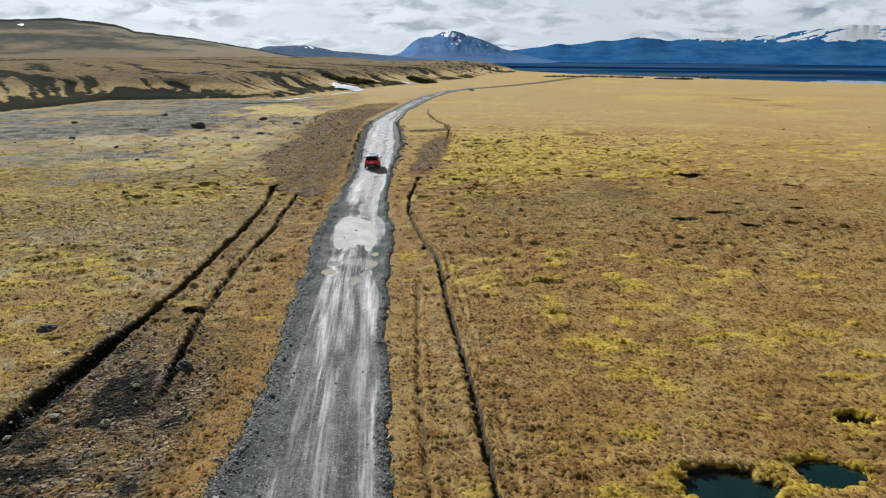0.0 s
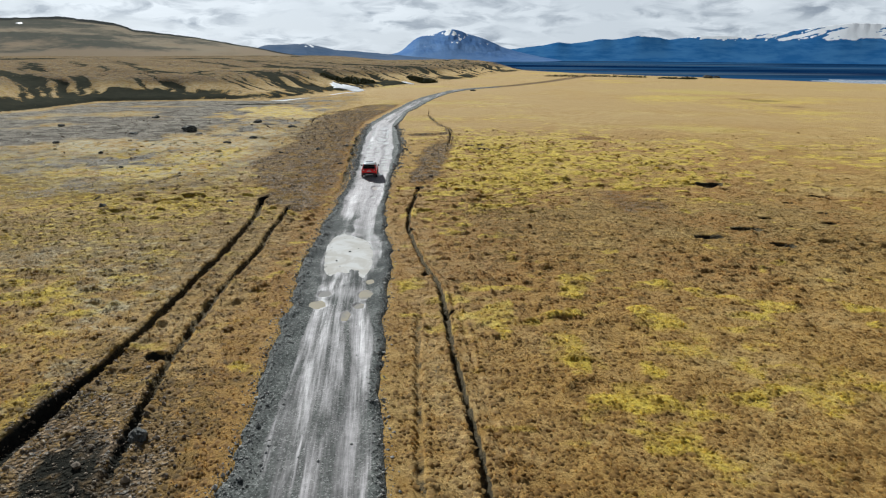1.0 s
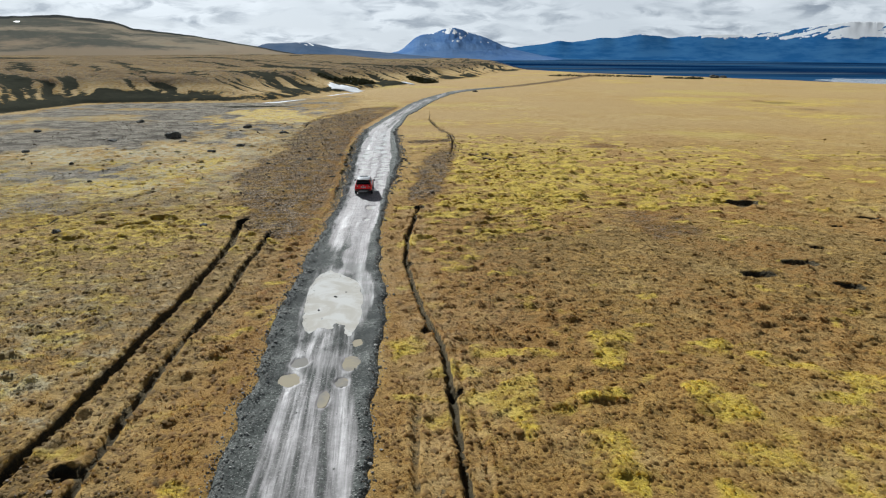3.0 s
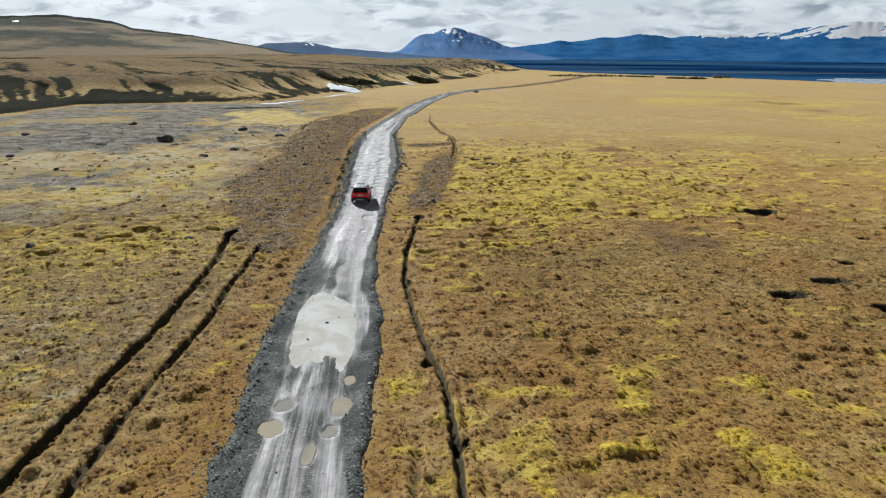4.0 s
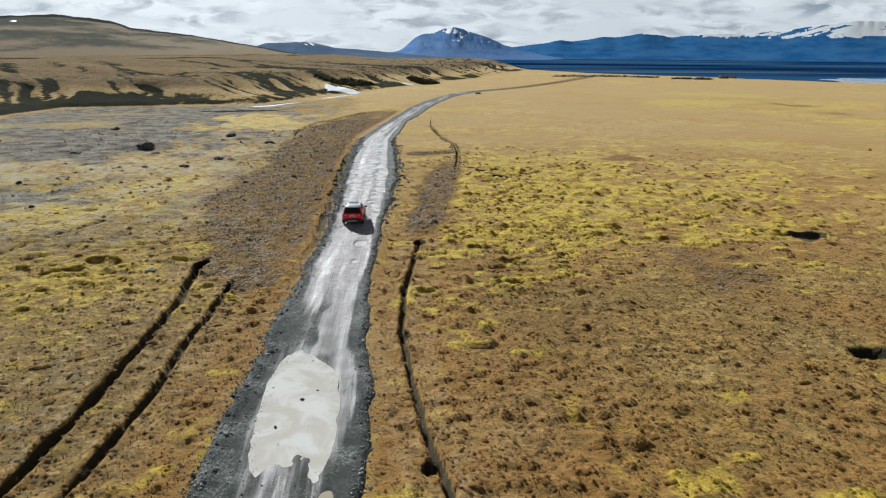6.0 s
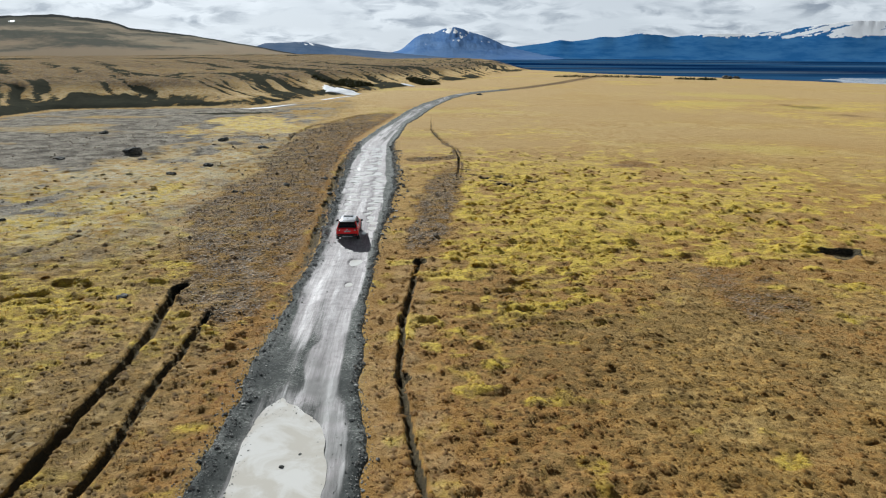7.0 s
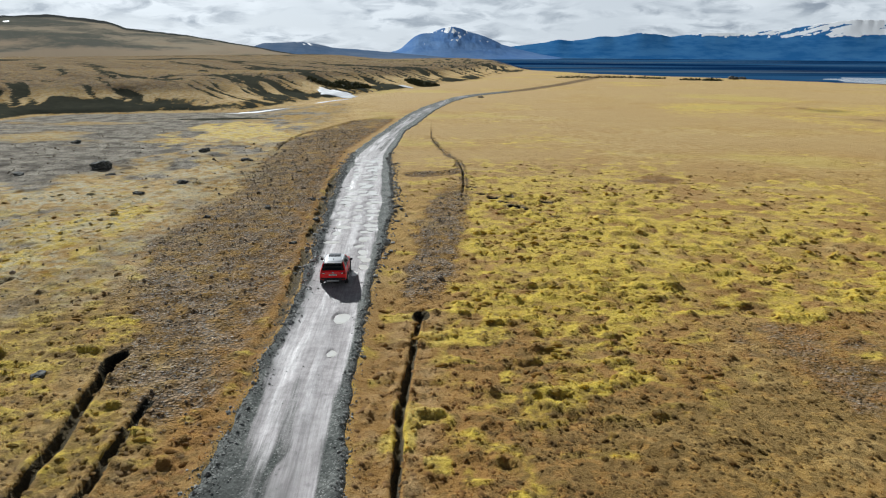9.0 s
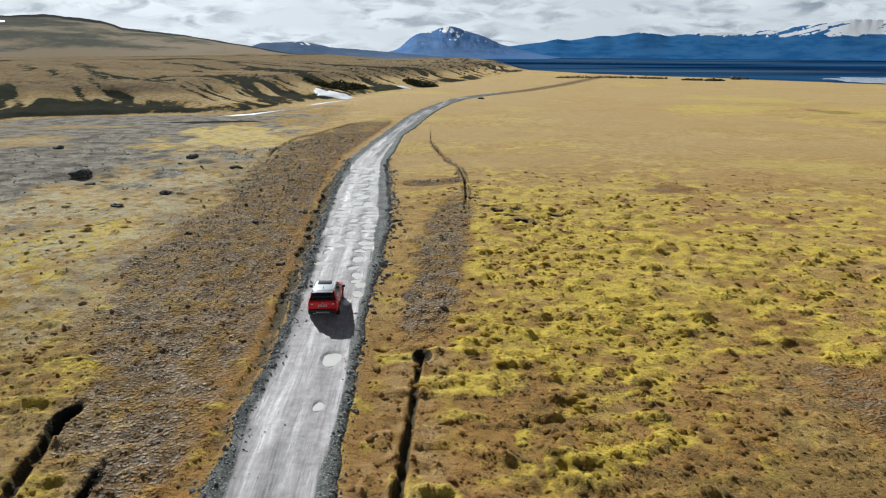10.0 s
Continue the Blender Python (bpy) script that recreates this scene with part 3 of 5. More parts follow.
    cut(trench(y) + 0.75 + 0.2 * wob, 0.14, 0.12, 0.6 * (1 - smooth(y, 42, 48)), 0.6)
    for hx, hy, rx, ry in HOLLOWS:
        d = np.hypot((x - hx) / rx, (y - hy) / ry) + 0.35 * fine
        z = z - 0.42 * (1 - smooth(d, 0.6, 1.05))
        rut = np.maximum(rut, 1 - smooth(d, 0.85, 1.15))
    for hx, hy in SCRAPES:
        d = np.hypot((x - hx) / 0.75, (y - hy) / 0.5) + 0.8 * fine
        z = z - 0.18 * (1 - smooth(d, 0.4, 1.1)) + 0.10 * np.exp(-((d - 1.4) / 0.3) ** 2)
        dug = np.maximum(dug, 1 - smooth(d, 0.9, 1.5))
        rut = np.maximum(rut, 0.9 * (1 - smooth(d, 0.6, 1.0)))
    for hx, hy, rx, ry in POOLS:
        d = np.hypot((x - hx) / rx, (y - hy) / ry) + 0.50 * fine + 0.25 * vnoise(x / 0.45, y / 0.45, 77)
        z = z - 0.45 * (1 - smooth(d, 0.85, 1.12))
        rut = np.maximum(rut, 1 - smooth(d, 0.95, 1.1))
        moss = np.maximum(moss, 1 - smooth(d, 1.2, 2.0))
    dug = np.maximum(dug, 0.8 * smooth(x + 17.0, 0, 1.5) * smooth(-8.4 - x, 0, 1.5) * (1 - smooth(y + 0.9 * (x + 12), 25, 36)))
    rut = np.maximum(rut, 0.64 * smooth(x + 16.6, 0, 1.0) * smooth(-8.6 - x, 0, 1.2) * (1 - smooth(y + 0.9 * (x + 12), 24, 33)) * np.clip(0.75 + 0.9 * fine + 0.4 * wob, 0, 1))
    pale = np.maximum(pale, 0.75 * (1 - smooth(x, -22, -15.5)) * smooth(fine + 0.5 * wob, -0.2, 0.5) * near)
    pale = np.maximum(pale, 0.9 * smooth(-x, 17, 26) * smooth(y, 62, 84))
    broad = fbm(x / 38, y / 46, 4, 91)
    pale = np.maximum(pale, smooth(y, 100, 170) * np.clip(0.62 - 1.5 * broad, 0.1, 1))
    moss = np.clip(moss + 0.9 * smooth(y, 120, 160) * smooth(x, 0, 20) * smooth(broad, 0.15, 0.45), 0, 1)
    pale = np.maximum(pale, 0.6 * smooth(x, -3, -1) * (1 - smooth(x, 2.5, 5)) * (1 - smooth(y, 40, 60)) * smooth(fine, -0.3, 0.4))
    # grey lichen on the flats; dark wet moss and painted-in dimming low on the near heath
    lichen = 0.75 * smooth(-x + 9 * wob, 18, 30) * smooth(y, 72, 88) * (1 - smooth(y, 150, 200)) + 0.65 * smooth(-x + 4 * fine, 15.5, 18) * (1 - smooth(y, 50, 62)) * smooth(fine + wob, -0.1, 0.4)
    moss_dim = smooth(y, 44, 62) * (1 - smooth(y + 14 * wob + 0.25 * x, 66, 96)) * (0.6 + 0.9 * fbm(x / 6, y / 6, 3, 131)) * smooth(x, -1, 4) + 0.7 * (1 - smooth(y, 58, 74)) * smooth(-x, 8, 11) * smooth(y, 34, 50)
    moss_dim = moss_dim + 1.2 * smooth(x + 17.5, 0, 1.5) * smooth(-7.6 - x, 0, 1.5) * (1 - smooth(y + 0.9 * (x + 12) + 4 * wob, 26, 40))
    moss_dim = np.clip(moss_dim + 0.50 * smooth(y, 34, 46) * (1 - smooth(y + 12 * wob, 54, 84)) * smooth(out, 2, 5) + 0.8 * smooth(y, 66, 72) * (1 - smooth(y, 78, 88)) * smooth(-x, 10, 14), 0, 1.2)
    for hx, hy, rx, ry in LICHEN_PATCHES:
        d = 1 - smooth(np.hypot((x - hx) / rx, (y - hy) / ry) + 0.8 * wob + 0.6 * fine, 0.5, 1.2)
        lichen, gravel = np.maximum(lichen, d), gravel * (1 - 0.6 * d)
    for hx, hy, rx, ry in MOSS_PATCHES:
        pale = pale * (1 - 0.85 * (1 - smooth(np.hypot((x - hx) / rx, (y - hy) / ry) + 0.9 * wob + 0.5 * fine, 0.5, 1.25)))
    rut = np.where(out < 0.15, 0, rut)

    # road bed, cut below the road's own surface
    z = z - 0.40 * (1 - smooth(out, -0.5, 0.25))

    # eroded bank and the hills behind it; the fall to the low plain
    bank = np.zeros(x.shape)
    plain = np.zeros(x.shape)
    sel = (y > 60) & ((x < -40) | (y > 180)) | (x < -90)
    if sel.any():
        sx, sy = x[sel], y[sel]
        s = side(sx, sy, FOOT) + 7 * fbm(sx / 40, sy / 40, 3, 61)
        fade2 = 1 - smooth(sx, 20, 110)
        along = 0.54 * sx + 0.84 * sy
        slant = along - 0.35 * s + 6 * fbm(sx / 25, sy / 25, 3, 161)
        streak = fbm(slant / 7.0, s / 40, 4, 73, 0.6)
        cut2 = fbm(slant / 2.6, s / 22, 3, 67, 0.55)
        rise = 6.0 * smooth(s, -2, 36) + 3.2 * smooth(s, 25, 240) * smooth(-sx, 50, 160) - 11 * smooth(s - 200 * smooth(-sx, 60, 160), 60, 440)
        rise = rise - (1.1 * smooth(streak, -0.1, 0.45) + 0.45 * smooth(cut2, -0.1, 0.4)) * smooth(s, 3, 16) * (1 - smooth(s, 80, 150))
        rise = rise + 1.0 * fbm(sx / 60, sy / 45, 4, 65) * smooth(s, 10, 60)
        rise = rise - 0.9 * smooth(s, -16, -3) * (1 - smooth(s, -3, 4))
        z[sel] = z[sel] + rise * fade2
        face = smooth(s, -1, 5) * (1 - smooth(s, 38, 75))
        ero = np.maximum(smooth(streak, 0.08, 0.26), 0.85 * smooth(cut2, 0.18, 0.34)) * face
        ero = np.maximum(ero, 1.0 * smooth(s, -1.5, 1.0) * (1 - smooth(s + 16 * streak, 7, 13)) * smooth(-sx, 54, 84))
        ero = np.maximum(ero, 0.85 * smooth(s, -1, 1) * (1 - smooth(s, 5, 10)) * (0.15 + 0.85 * smooth(fbm(sx / 9, sy / 9, 4, 93, 0.6), -0.25, 0.25)))
        ero = np.maximum(ero, 0.8 * smooth(fbm(slant / 9, s / 70, 4, 69, 0.6), 0.12, 0.28) * smooth(s, 20, 40) * (1 - smooth(s, 120, 190)))
        ero = np.maximum(ero, 0.8 * smooth(fbm(along / 60, s / 30, 4, 169, 0.6), 0.18, 0.32) * smooth(s, 120, 190) * (1 - smooth(s, 500, 900)))
        ero = np.maximum(ero, 0.95 * (1 - smooth(np.hypot((sx + 49) / 12, (sy - 190 - 0.12 * (sx + 49)) / 2.6) + 0.5 * fbm(sx / 6, sy / 6, 3, 75), 0.6, 1.0)))
        gravel[sel] = gravel[sel] * (1 - smooth(s, -4, 1))
        lichen[sel] = np.maximum(lichen[sel], 0.55 * smooth(s, 2, 25))
        pale[sel] = np.maximum(pale[sel], 0.9 * smooth(s, 5, 40))
        dug[sel] = np.maximum(dug[sel], (0.72 + 0.35 * fbm(sx / 40, sy / 14, 4, 95)) * smooth(s, 4, 30))
        ero = np.maximum(ero, 0.85 * (1 - smooth(np.abs(s - 46 - 9 * fbm(sx / 30, sy / 30, 3, 97)), 1.0, 3.0)) * smooth(-sx, 70, 90) * (1 - smooth(-sx, 150, 200)))
        bank[sel] = np.clip(ero, 0, 1) * (1 - smooth(sx, 40, 110))
    sel = (x > 10) & (y > -400) | (y > 600)
    if sel.any():
        sx, sy = x[sel], y[sel]
        s = -side(sx, sy, RIM[::-1]) + 8 * fbm(sx / 50, sy / 50, 3, 71)
        s = np.where(sy > 1000, np.maximum(s, 400 * smooth(sx + 0.25 * sy, 100, 500)), s)
        fall = smooth(s, 0, 160)
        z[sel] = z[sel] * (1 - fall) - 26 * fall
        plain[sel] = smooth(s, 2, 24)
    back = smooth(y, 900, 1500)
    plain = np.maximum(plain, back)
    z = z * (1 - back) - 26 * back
    return dict(z=z, dug=dug, gravel=gravel, rust=rust, moss=moss, rut=rut, pale=pale, mound=hum2 * grass, lichen=lichen, moss_dim=moss_dim, far=smooth(y, 95, 150) * smooth(x + 0.1 * y, -2, 8), bank=bank, plain=plain, out=out)


def graded(lo, hi, fine_lo, fine_hi, step, growth=1.12, mids=()):
    """Grid lines: even inside the fine stretch, ever wider outside it."""
    v = list(np.arange(fine_lo, fine_hi, step))
    for lo2, hi2, st in mids:
        v += list(np.arange(lo2, hi2, st))
    a, st = min(v), step if not mids else max(m[2] for m in mids)
    while a > lo:
        st *= growth
        a -= st
        v.append(a)
    b, st = max(v), step if not mids else max(m[2] for m in mids)
    while b < hi:
        st *= growth
        b += st
        v.append(b)
    return np.array(sorted(v))


def mesh_from(name, co, faces, material, attrs=None, smooth_shade=True):
    me = bpy.data.meshes.new(name)
    k = faces.shape[1]
    me.vertices.add(len(co))
    me.vertices.foreach_set("co", np.ascontiguousarray(co, np.float32).ravel())
    me.loops.add(faces.size)
    me.loops.foreach_set("vertex_index", np.ascontiguousarray(faces, np.int32).ravel())
    me.polygons.add(len(faces))
    me.polygons.foreach_set("loop_start", np.arange(0, faces.size, k, dtype=np.int32))
    me.polygons.foreach_set("loop_total", np.full(len(faces), k, np.int32))
    me.update(calc_edges=True)
    me.polygons.foreach_set("use_smooth", np.full(len(faces), smooth_shade, bool))
    for key, val in (attrs or {}).items():
        if val.ndim == 2:
            at = me.attributes.new(key, "FLOAT_VECTOR", "POINT")
            at.data.foreach_set("vector", np.ascontiguousarray(val, np.float32).ravel())
        else:
            at = me.attributes.new(key, "FLOAT", "POINT")
            at.data.foreach_set("value", np.ascontiguousarray(val, np.float32))
    me.materials.append(material)
    return me


def grid_faces(nx, ny):
    i = np.arange((nx - 1) * (ny - 1))
    r, c = i // (nx - 1), i % (nx - 1)
    a = r * nx + c
    return np.stack([a, a + 1, a + nx + 1, a + nx], 1)


def build_ground():
    xs = graded(-4700, 4700, -18.5, 2.6, 0.105, 1.09, mids=((-46, -18.6, 0.27), (-128, -46.1, 1.0), (2.65, 8, 0.17), (8.001, 46, 0.26)))
    ys = graded(-1500, 4800, 12, 84, 0.19, 1.07, mids=((84.001, 130, 0.32), (130.001, 290, 0.9), (290.5, 430, 2.2)))
    X, Y = np.meshgrid(xs, ys)
    g = land(X.ravel(), Y.ravel())
    co = np.stack([X.ravel(), Y.ravel(), g["z"]], 1)
    keys = ("dug", "gravel", "rust", "moss", "rut", "pale", "mound", "lichen", "moss_dim", "far", "bank", "plain")
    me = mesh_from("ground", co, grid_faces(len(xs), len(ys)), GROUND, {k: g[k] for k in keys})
    return tagged(new("ground", me), "ochre heath with moss, gravel flats and wheel ruts", "ground", kind="structure")


build_ground()


# ---------------------------------------------------------------- road
def lane_edges(y):
    left = line(y, (16, -5.4), (22.7, -5.9), (30, -6.6), (38, -7.3), (48, -8.3), (56, -8.9), (63, -9.2), (70, -9.75), (82, -10.15), (92, -10.85), (107, -11.9), (114, -12.5), (136, -13.1), (153, -12.5), (172, -10.9), (200, -8.7), (246, -1.0))
    right = line(y, (16, -1.7), (22.7, -2.3), (30, -2.9), (38, -3.6), (48, -4.4), (56, -5.4), (65, -6.0), (82, -6.4), (92, -6.65), (107, -7.4), (127, -8.8), (138, -9.6), (153, -9.2), (172, -8.9), (200, -5.6), (246, 1.0))
    return left, right


def road_height(x, y):
    """The road's surface: crown, wheel tracks, potholes and a loose berm at either side."""
    L, R = road_left(y), road_right(y)
    u = (x - L) / (R - L)
    z = swell(y) + 0.06 * (1 - (2 * u - 1) ** 2)
    a, b = lane_edges(y)
    for k in (0.2, 0.78):
        z = z - 0.05 * np.exp(-((x - a - k * (b - a)) / 0.35) ** 2)
    edge = np.minimum(x - L, R - x)
    z = z + 0.10 * np.exp(-((edge - 0.25) / 0.3) ** 2) - 0.35 * (1 - smooth(edge, -0.45, 0.05))
    z = z + 0.025 * vnoise(x / 0.9, y / 1.3, 81) + 0.012 * vnoise(x / 0.25, y / 0.3, 83)
    d = puddle_shape(x, y)
    return z - 0.08 * (1 - smooth(d, 0.85, 1.15))


# muddy water in the road: place, half sizes, lean
PUDDLES = [(-6.65, 49.8, 1.72, 5.6, -0.13), (-4.5, 42.2, 0.42, 0.75, 0.0), (-4.5, 44.5, 0.22, 0.45, 0.0), (-6.8, 42.2, 0.42, 0.5, 0.1), (-7.0, 40.4, 0.45, 0.6, 0.0),
           (-4.7, 40.2, 0.30, 0.40, 0.0), (-7.15, 76.9, 0.50, 0.75, 0.0), (-7.3, 96.2, 0.45, 0.5, 0.0), (-7.5, 93.6, 0.40, 0.45, 0.0), (-7.4, 84.8, 0.26, 0.5, 0.0),
           (-7.8, 102.9, 0.6, 0.6, 0.0), (-8.4, 106.2, 0.6, 0.7, 0.0), (-8.7, 111.0, 0.55, 0.8, 0.0), (-9.4, 114.5, 0.5, 0.8, 0.0), (-7.3, 88.5, 0.30, 0.35, 0.0),
           (-7.0, 72.0, 0.25, 0.4, 0.0), (-5.2, 38.6, 0.25, 0.6, 0.0), (-9.3, 119.0, 0.5, 0.9, 0.0),
           (-9.9, 124.5, 0.6, 1.0, 0.0), (-11.6, 121.0, 0.4, 0.9, 0.0), (-10.5, 131.0, 0.5, 1.2, 0.0)]
pot_rng = random.Random(8)
for share, count, first in ((0.82, 24, 84.5), (0.55, 15, 96.0), (0.24, 19, 90.5)):
    y = first
    for k in range(count):
        y += pot_rng.uniform(1.2, 3.0)
        left, right = lane_edges(y)
        PUDDLES.append((float(left + (right - left) * (share + pot_rng.uniform(-0.09, 0.09))), y, pot_rng.uniform(0.28, 0.75), pot_rng.uniform(0.26, 0.72), pot_rng.uniform(-0.2, 0.2)))


def puddle_shape(x, y):
    """Below 1 inside a puddle; the outlines are ragged."""
    best = np.full(np.shape(x), 9.0)
    for i, (px, py, rx, ry, lean) in enumerate(PUDDLES):
        near = np.nonzero((np.abs(y - py) < 2.5 * ry) & (np.abs(x - px - lean * (y - py)) < 3 * rx))[0]
        if len(near):
            best[near] = np.minimum(best[near], puddle_reach(i, x[near], y[near]))
    return best


def puddle_reach(i, x, y):
    px, py, rx, ry, lean = PUDDLES[i]
    rag = 0.17 * vnoise(x / (0.8 * rx) + i, y / (0.5 * ry), 87) + 0.07 * vnoise(x / 0.45, y / 0.8, 88)
    return np.hypot((x - px - lean * (y - py)) / rx, (y - py) / ry) + rag


def build_road():
    ys = np.concatenate([np.arange(-90, 12, 1.0), np.arange(12, 62, 0.14), np.arange(62, 138, 0.22), np.arange(138, 262.1, 1.0)])
    n = 64
    u = np.linspace(0, 1, n)
    L, R = road_left(ys)[:, None] - 0.45, road_right(ys)[:, None] + 0.45
    x = (L + (R - L) * u).ravel()
    y = np.repeat(ys, n)
    a, b = lane_edges(y)
    wander = 0.35 * fbm(y / 9, x / 2.5, 3, 141) + 0.15 * fbm(y / 1.6, x / 0.8, 3, 143)
    lane = smooth(x - a + wander, -0.25, 0.35) * smooth(b - x + 0.7 * wander, -0.2, 0.3)
    bright = line(y, (12, 0.46), (30, 0.50), (37, 0.52), (42, 0.44), (44.5, 0.06), (47, 0.15), (57, 0.22), (61, 0.24), (64, 0.75), (70, 0.96), (135, 0.92), (146, 0.62), (170, 0.55), (200, 0.48), (262, 0.40))
    wet = line(y, (12, 0.25), (36, 0.35), (42, 0.7), (46, 1.0), (58, 0.95), (63, 0.4), (70, 0.05), (260, 0.0))
    # a dark strip on the far stretch's left shoulder, drawn for the ditch
    ditch = (1 - smooth(x - road_left(y) + 0.5 * wander, 0.5, 1.0)) * smooth(y, 64, 74) * (1 - smooth(y, 118, 140))
    wet = np.maximum(wet, 1.1 * ditch)
    d = puddle_shape(x, y)
    lane = lane * bright + 0.40 * (1 - smooth(d, 1.0, 1.6)) * lane
    # the pale apron beside the large puddle
    apron = np.hypot((x + 5.15 + 0.10 * (y - 51)) / 0.95, (y - 52) / 6.5) + 0.5 * wander
    lane = np.maximum(lane, 0.80 * (1 - smooth(apron, 0.6, 1.2)))
    # mud splashed out of the puddle and carried up the lane
    splash = smooth(x - a - 1.35 - 0.3 * np.sin(0.9 * y) + wander, 0, 0.5) * smooth(b - x, -0.2, 0.3) * smooth(y, 54, 57) * (1 - smooth(y, 66, 70))
    lane = np.maximum(lane, 0.92 * splash)
    rows = [np.stack([x, y, road_height(x, y)], 1)]
    uv = [np.stack([x - 0.5 * (a + b), y, 0 * x], 1)]
    masks, wets, count = [lane], [wet], len(ys)
    # the far road swings off to the right over the plateau
    run = [(3.9, 262), (6.5, 269), (9.5, 276), (13, 282.5), (17, 289), (23, 298)]
    ts = np.linspace(0, 1, 30)[1:]
    px = np.interp(ts, np.linspace(0, 1, len(run)), [p[0] for p in run])
    py = np.interp(ts, np.linspace(0, 1, len(run)), [p[1] for p in run])
    gx, gy = np.gradient(px), np.gradient(py)
    for x0, y0, dx, dy in zip(px, py, gx, gy):
        k = math.hypot(dx, dy)
        off = (u - 0.5) * 5.5
        x, y = x0 + off * dy / k, y0 - off * dx / k
        z = land(x, y)["z"] + 0.16 - 0.5 * (np.abs(u - 0.5) * 2) ** 8
        rows.append(np.stack([x, y, z], 1))
        uv.append(np.stack([off, y, 0 * x], 1))
        masks.append(0.5 * (1 - smooth(np.abs(off), 1.0, 2.0)) * (1 - smooth(y0, 264, 284)) + 0 * off)
        wets.append(np.zeros(n))
        count += 1
    co = np.concatenate(rows)
    me = mesh_from("road", co, grid_faces(n, count), ROAD, dict(along=np.concatenate(uv), lane=np.concatenate(masks), wet=np.concatenate(wets)))
    return tagged(new("road", me), "rutted gravel road with pale wet mud", "road", kind="structure")


build_road()


def shore_level(i=0):
    """The height of a puddle's water."""
    px, py, rx, ry, lean = PUDDLES[i]
    return float(np.min(road_height(np.array([px - 0.2 * rx, px, px + 0.2 * rx]), np.array([py, py - 0.2 * ry, py + 0.2 * ry])))) + 0.066


def build_puddles():
    for i, (px, py, rx, ry, lean) in enumerate(PUDDLES):
        n = 240 if i == 0 else 48
        level = shore_level(i)
        w = 2 * np.pi * np.arange(n) / n
        lo, hi = np.full(n, 0.1), np.full(n, 1.9)
        for _ in range(14):
            r = 0.5 * (lo + hi)
            y = py + r * ry * np.sin(w)
            x = px + r * rx * np.cos(w) + lean * (y - py)
            inside = puddle_reach(i, x, y) < 1.03
            lo, hi = np.where(inside, r, lo), np.where(inside, hi, r)
        ring = list(zip(x.tolist(), y.tolist()))
        bm = bmesh.new()
        mid = bm.verts.new((px, py, level))
        vs = [bm.verts.new((x, y, level)) for x, y in ring]
        low = [bm.verts.new((x, y, level - 0.06)) for x, y in ring]
        for k in range(n):
            bm.faces.new((mid, vs[k], vs[(k + 1) % n]))
            bm.faces.new((vs[k], low[k], low[(k + 1) % n], vs[(k + 1) % n]))
        me = bpy.data.meshes.new("puddle")
        bm.to_mesh(me)
        bm.free()
        me.materials.append(LAKE if i == 0 else SILT_GLARE if py > 60 else MUDDY)
        label = "large shallow puddle of silty water across the gravel road" if i == 0 else "small silty puddle in a pothole of the road"
        tagged(new("puddle", me), label, "puddle", group="puddles in the road")


build_puddles()


# ---------------------------------------------------------------- things: helpers
def part(name, bm, material, parent=None, label="", flat=False):
    """Links a bmesh as one mesh object, under a thing or a part."""
    me = bpy.data.meshes.new(name)
    bmesh.ops.recalc_face_normals(bm, faces=bm.faces[:])
    bm.to_mesh(me)
    bm.free()
    me.materials.append(material)
    me.polygons.foreach_set("use_smooth", [not flat] * len(me.polygons))
    ob = new(name, me)
    if parent is not None:
        ob.parent = parent
    if label:
        tagged(ob, label)
    return ob


def rock_mesh(name, size, seed, squash=(1, 1, 0.7), subdiv=3):
    bm = bmesh.new()
    bmesh.ops.create_icosphere(bm, subdivisions=subdiv, radius=1)
    off = Vector((seed * 7.1, seed * 3.3, seed * 5.7))
    for v in bm.verts:
        d = 1 + 0.48 * noise.noise(v.co * 1.2 + off) + 0.26 * noise.noise(v.co * 2.6 + off) + 0.08 * noise.noise(v.co * 6 + off)
        v.co = Vector((v.co.x * squash[0], v.co.y * squash[1], v.co.z * squash[2])) * d * size
    me = bpy.data.meshes.new(name)
    bm.to_mesh(me)
    bm.free()
    me.materials.append(ROCK)
    return me


def ground_z(x, y):
    return float(land(np.array([float(x)]), np.array([float(y)]))["z"][0])


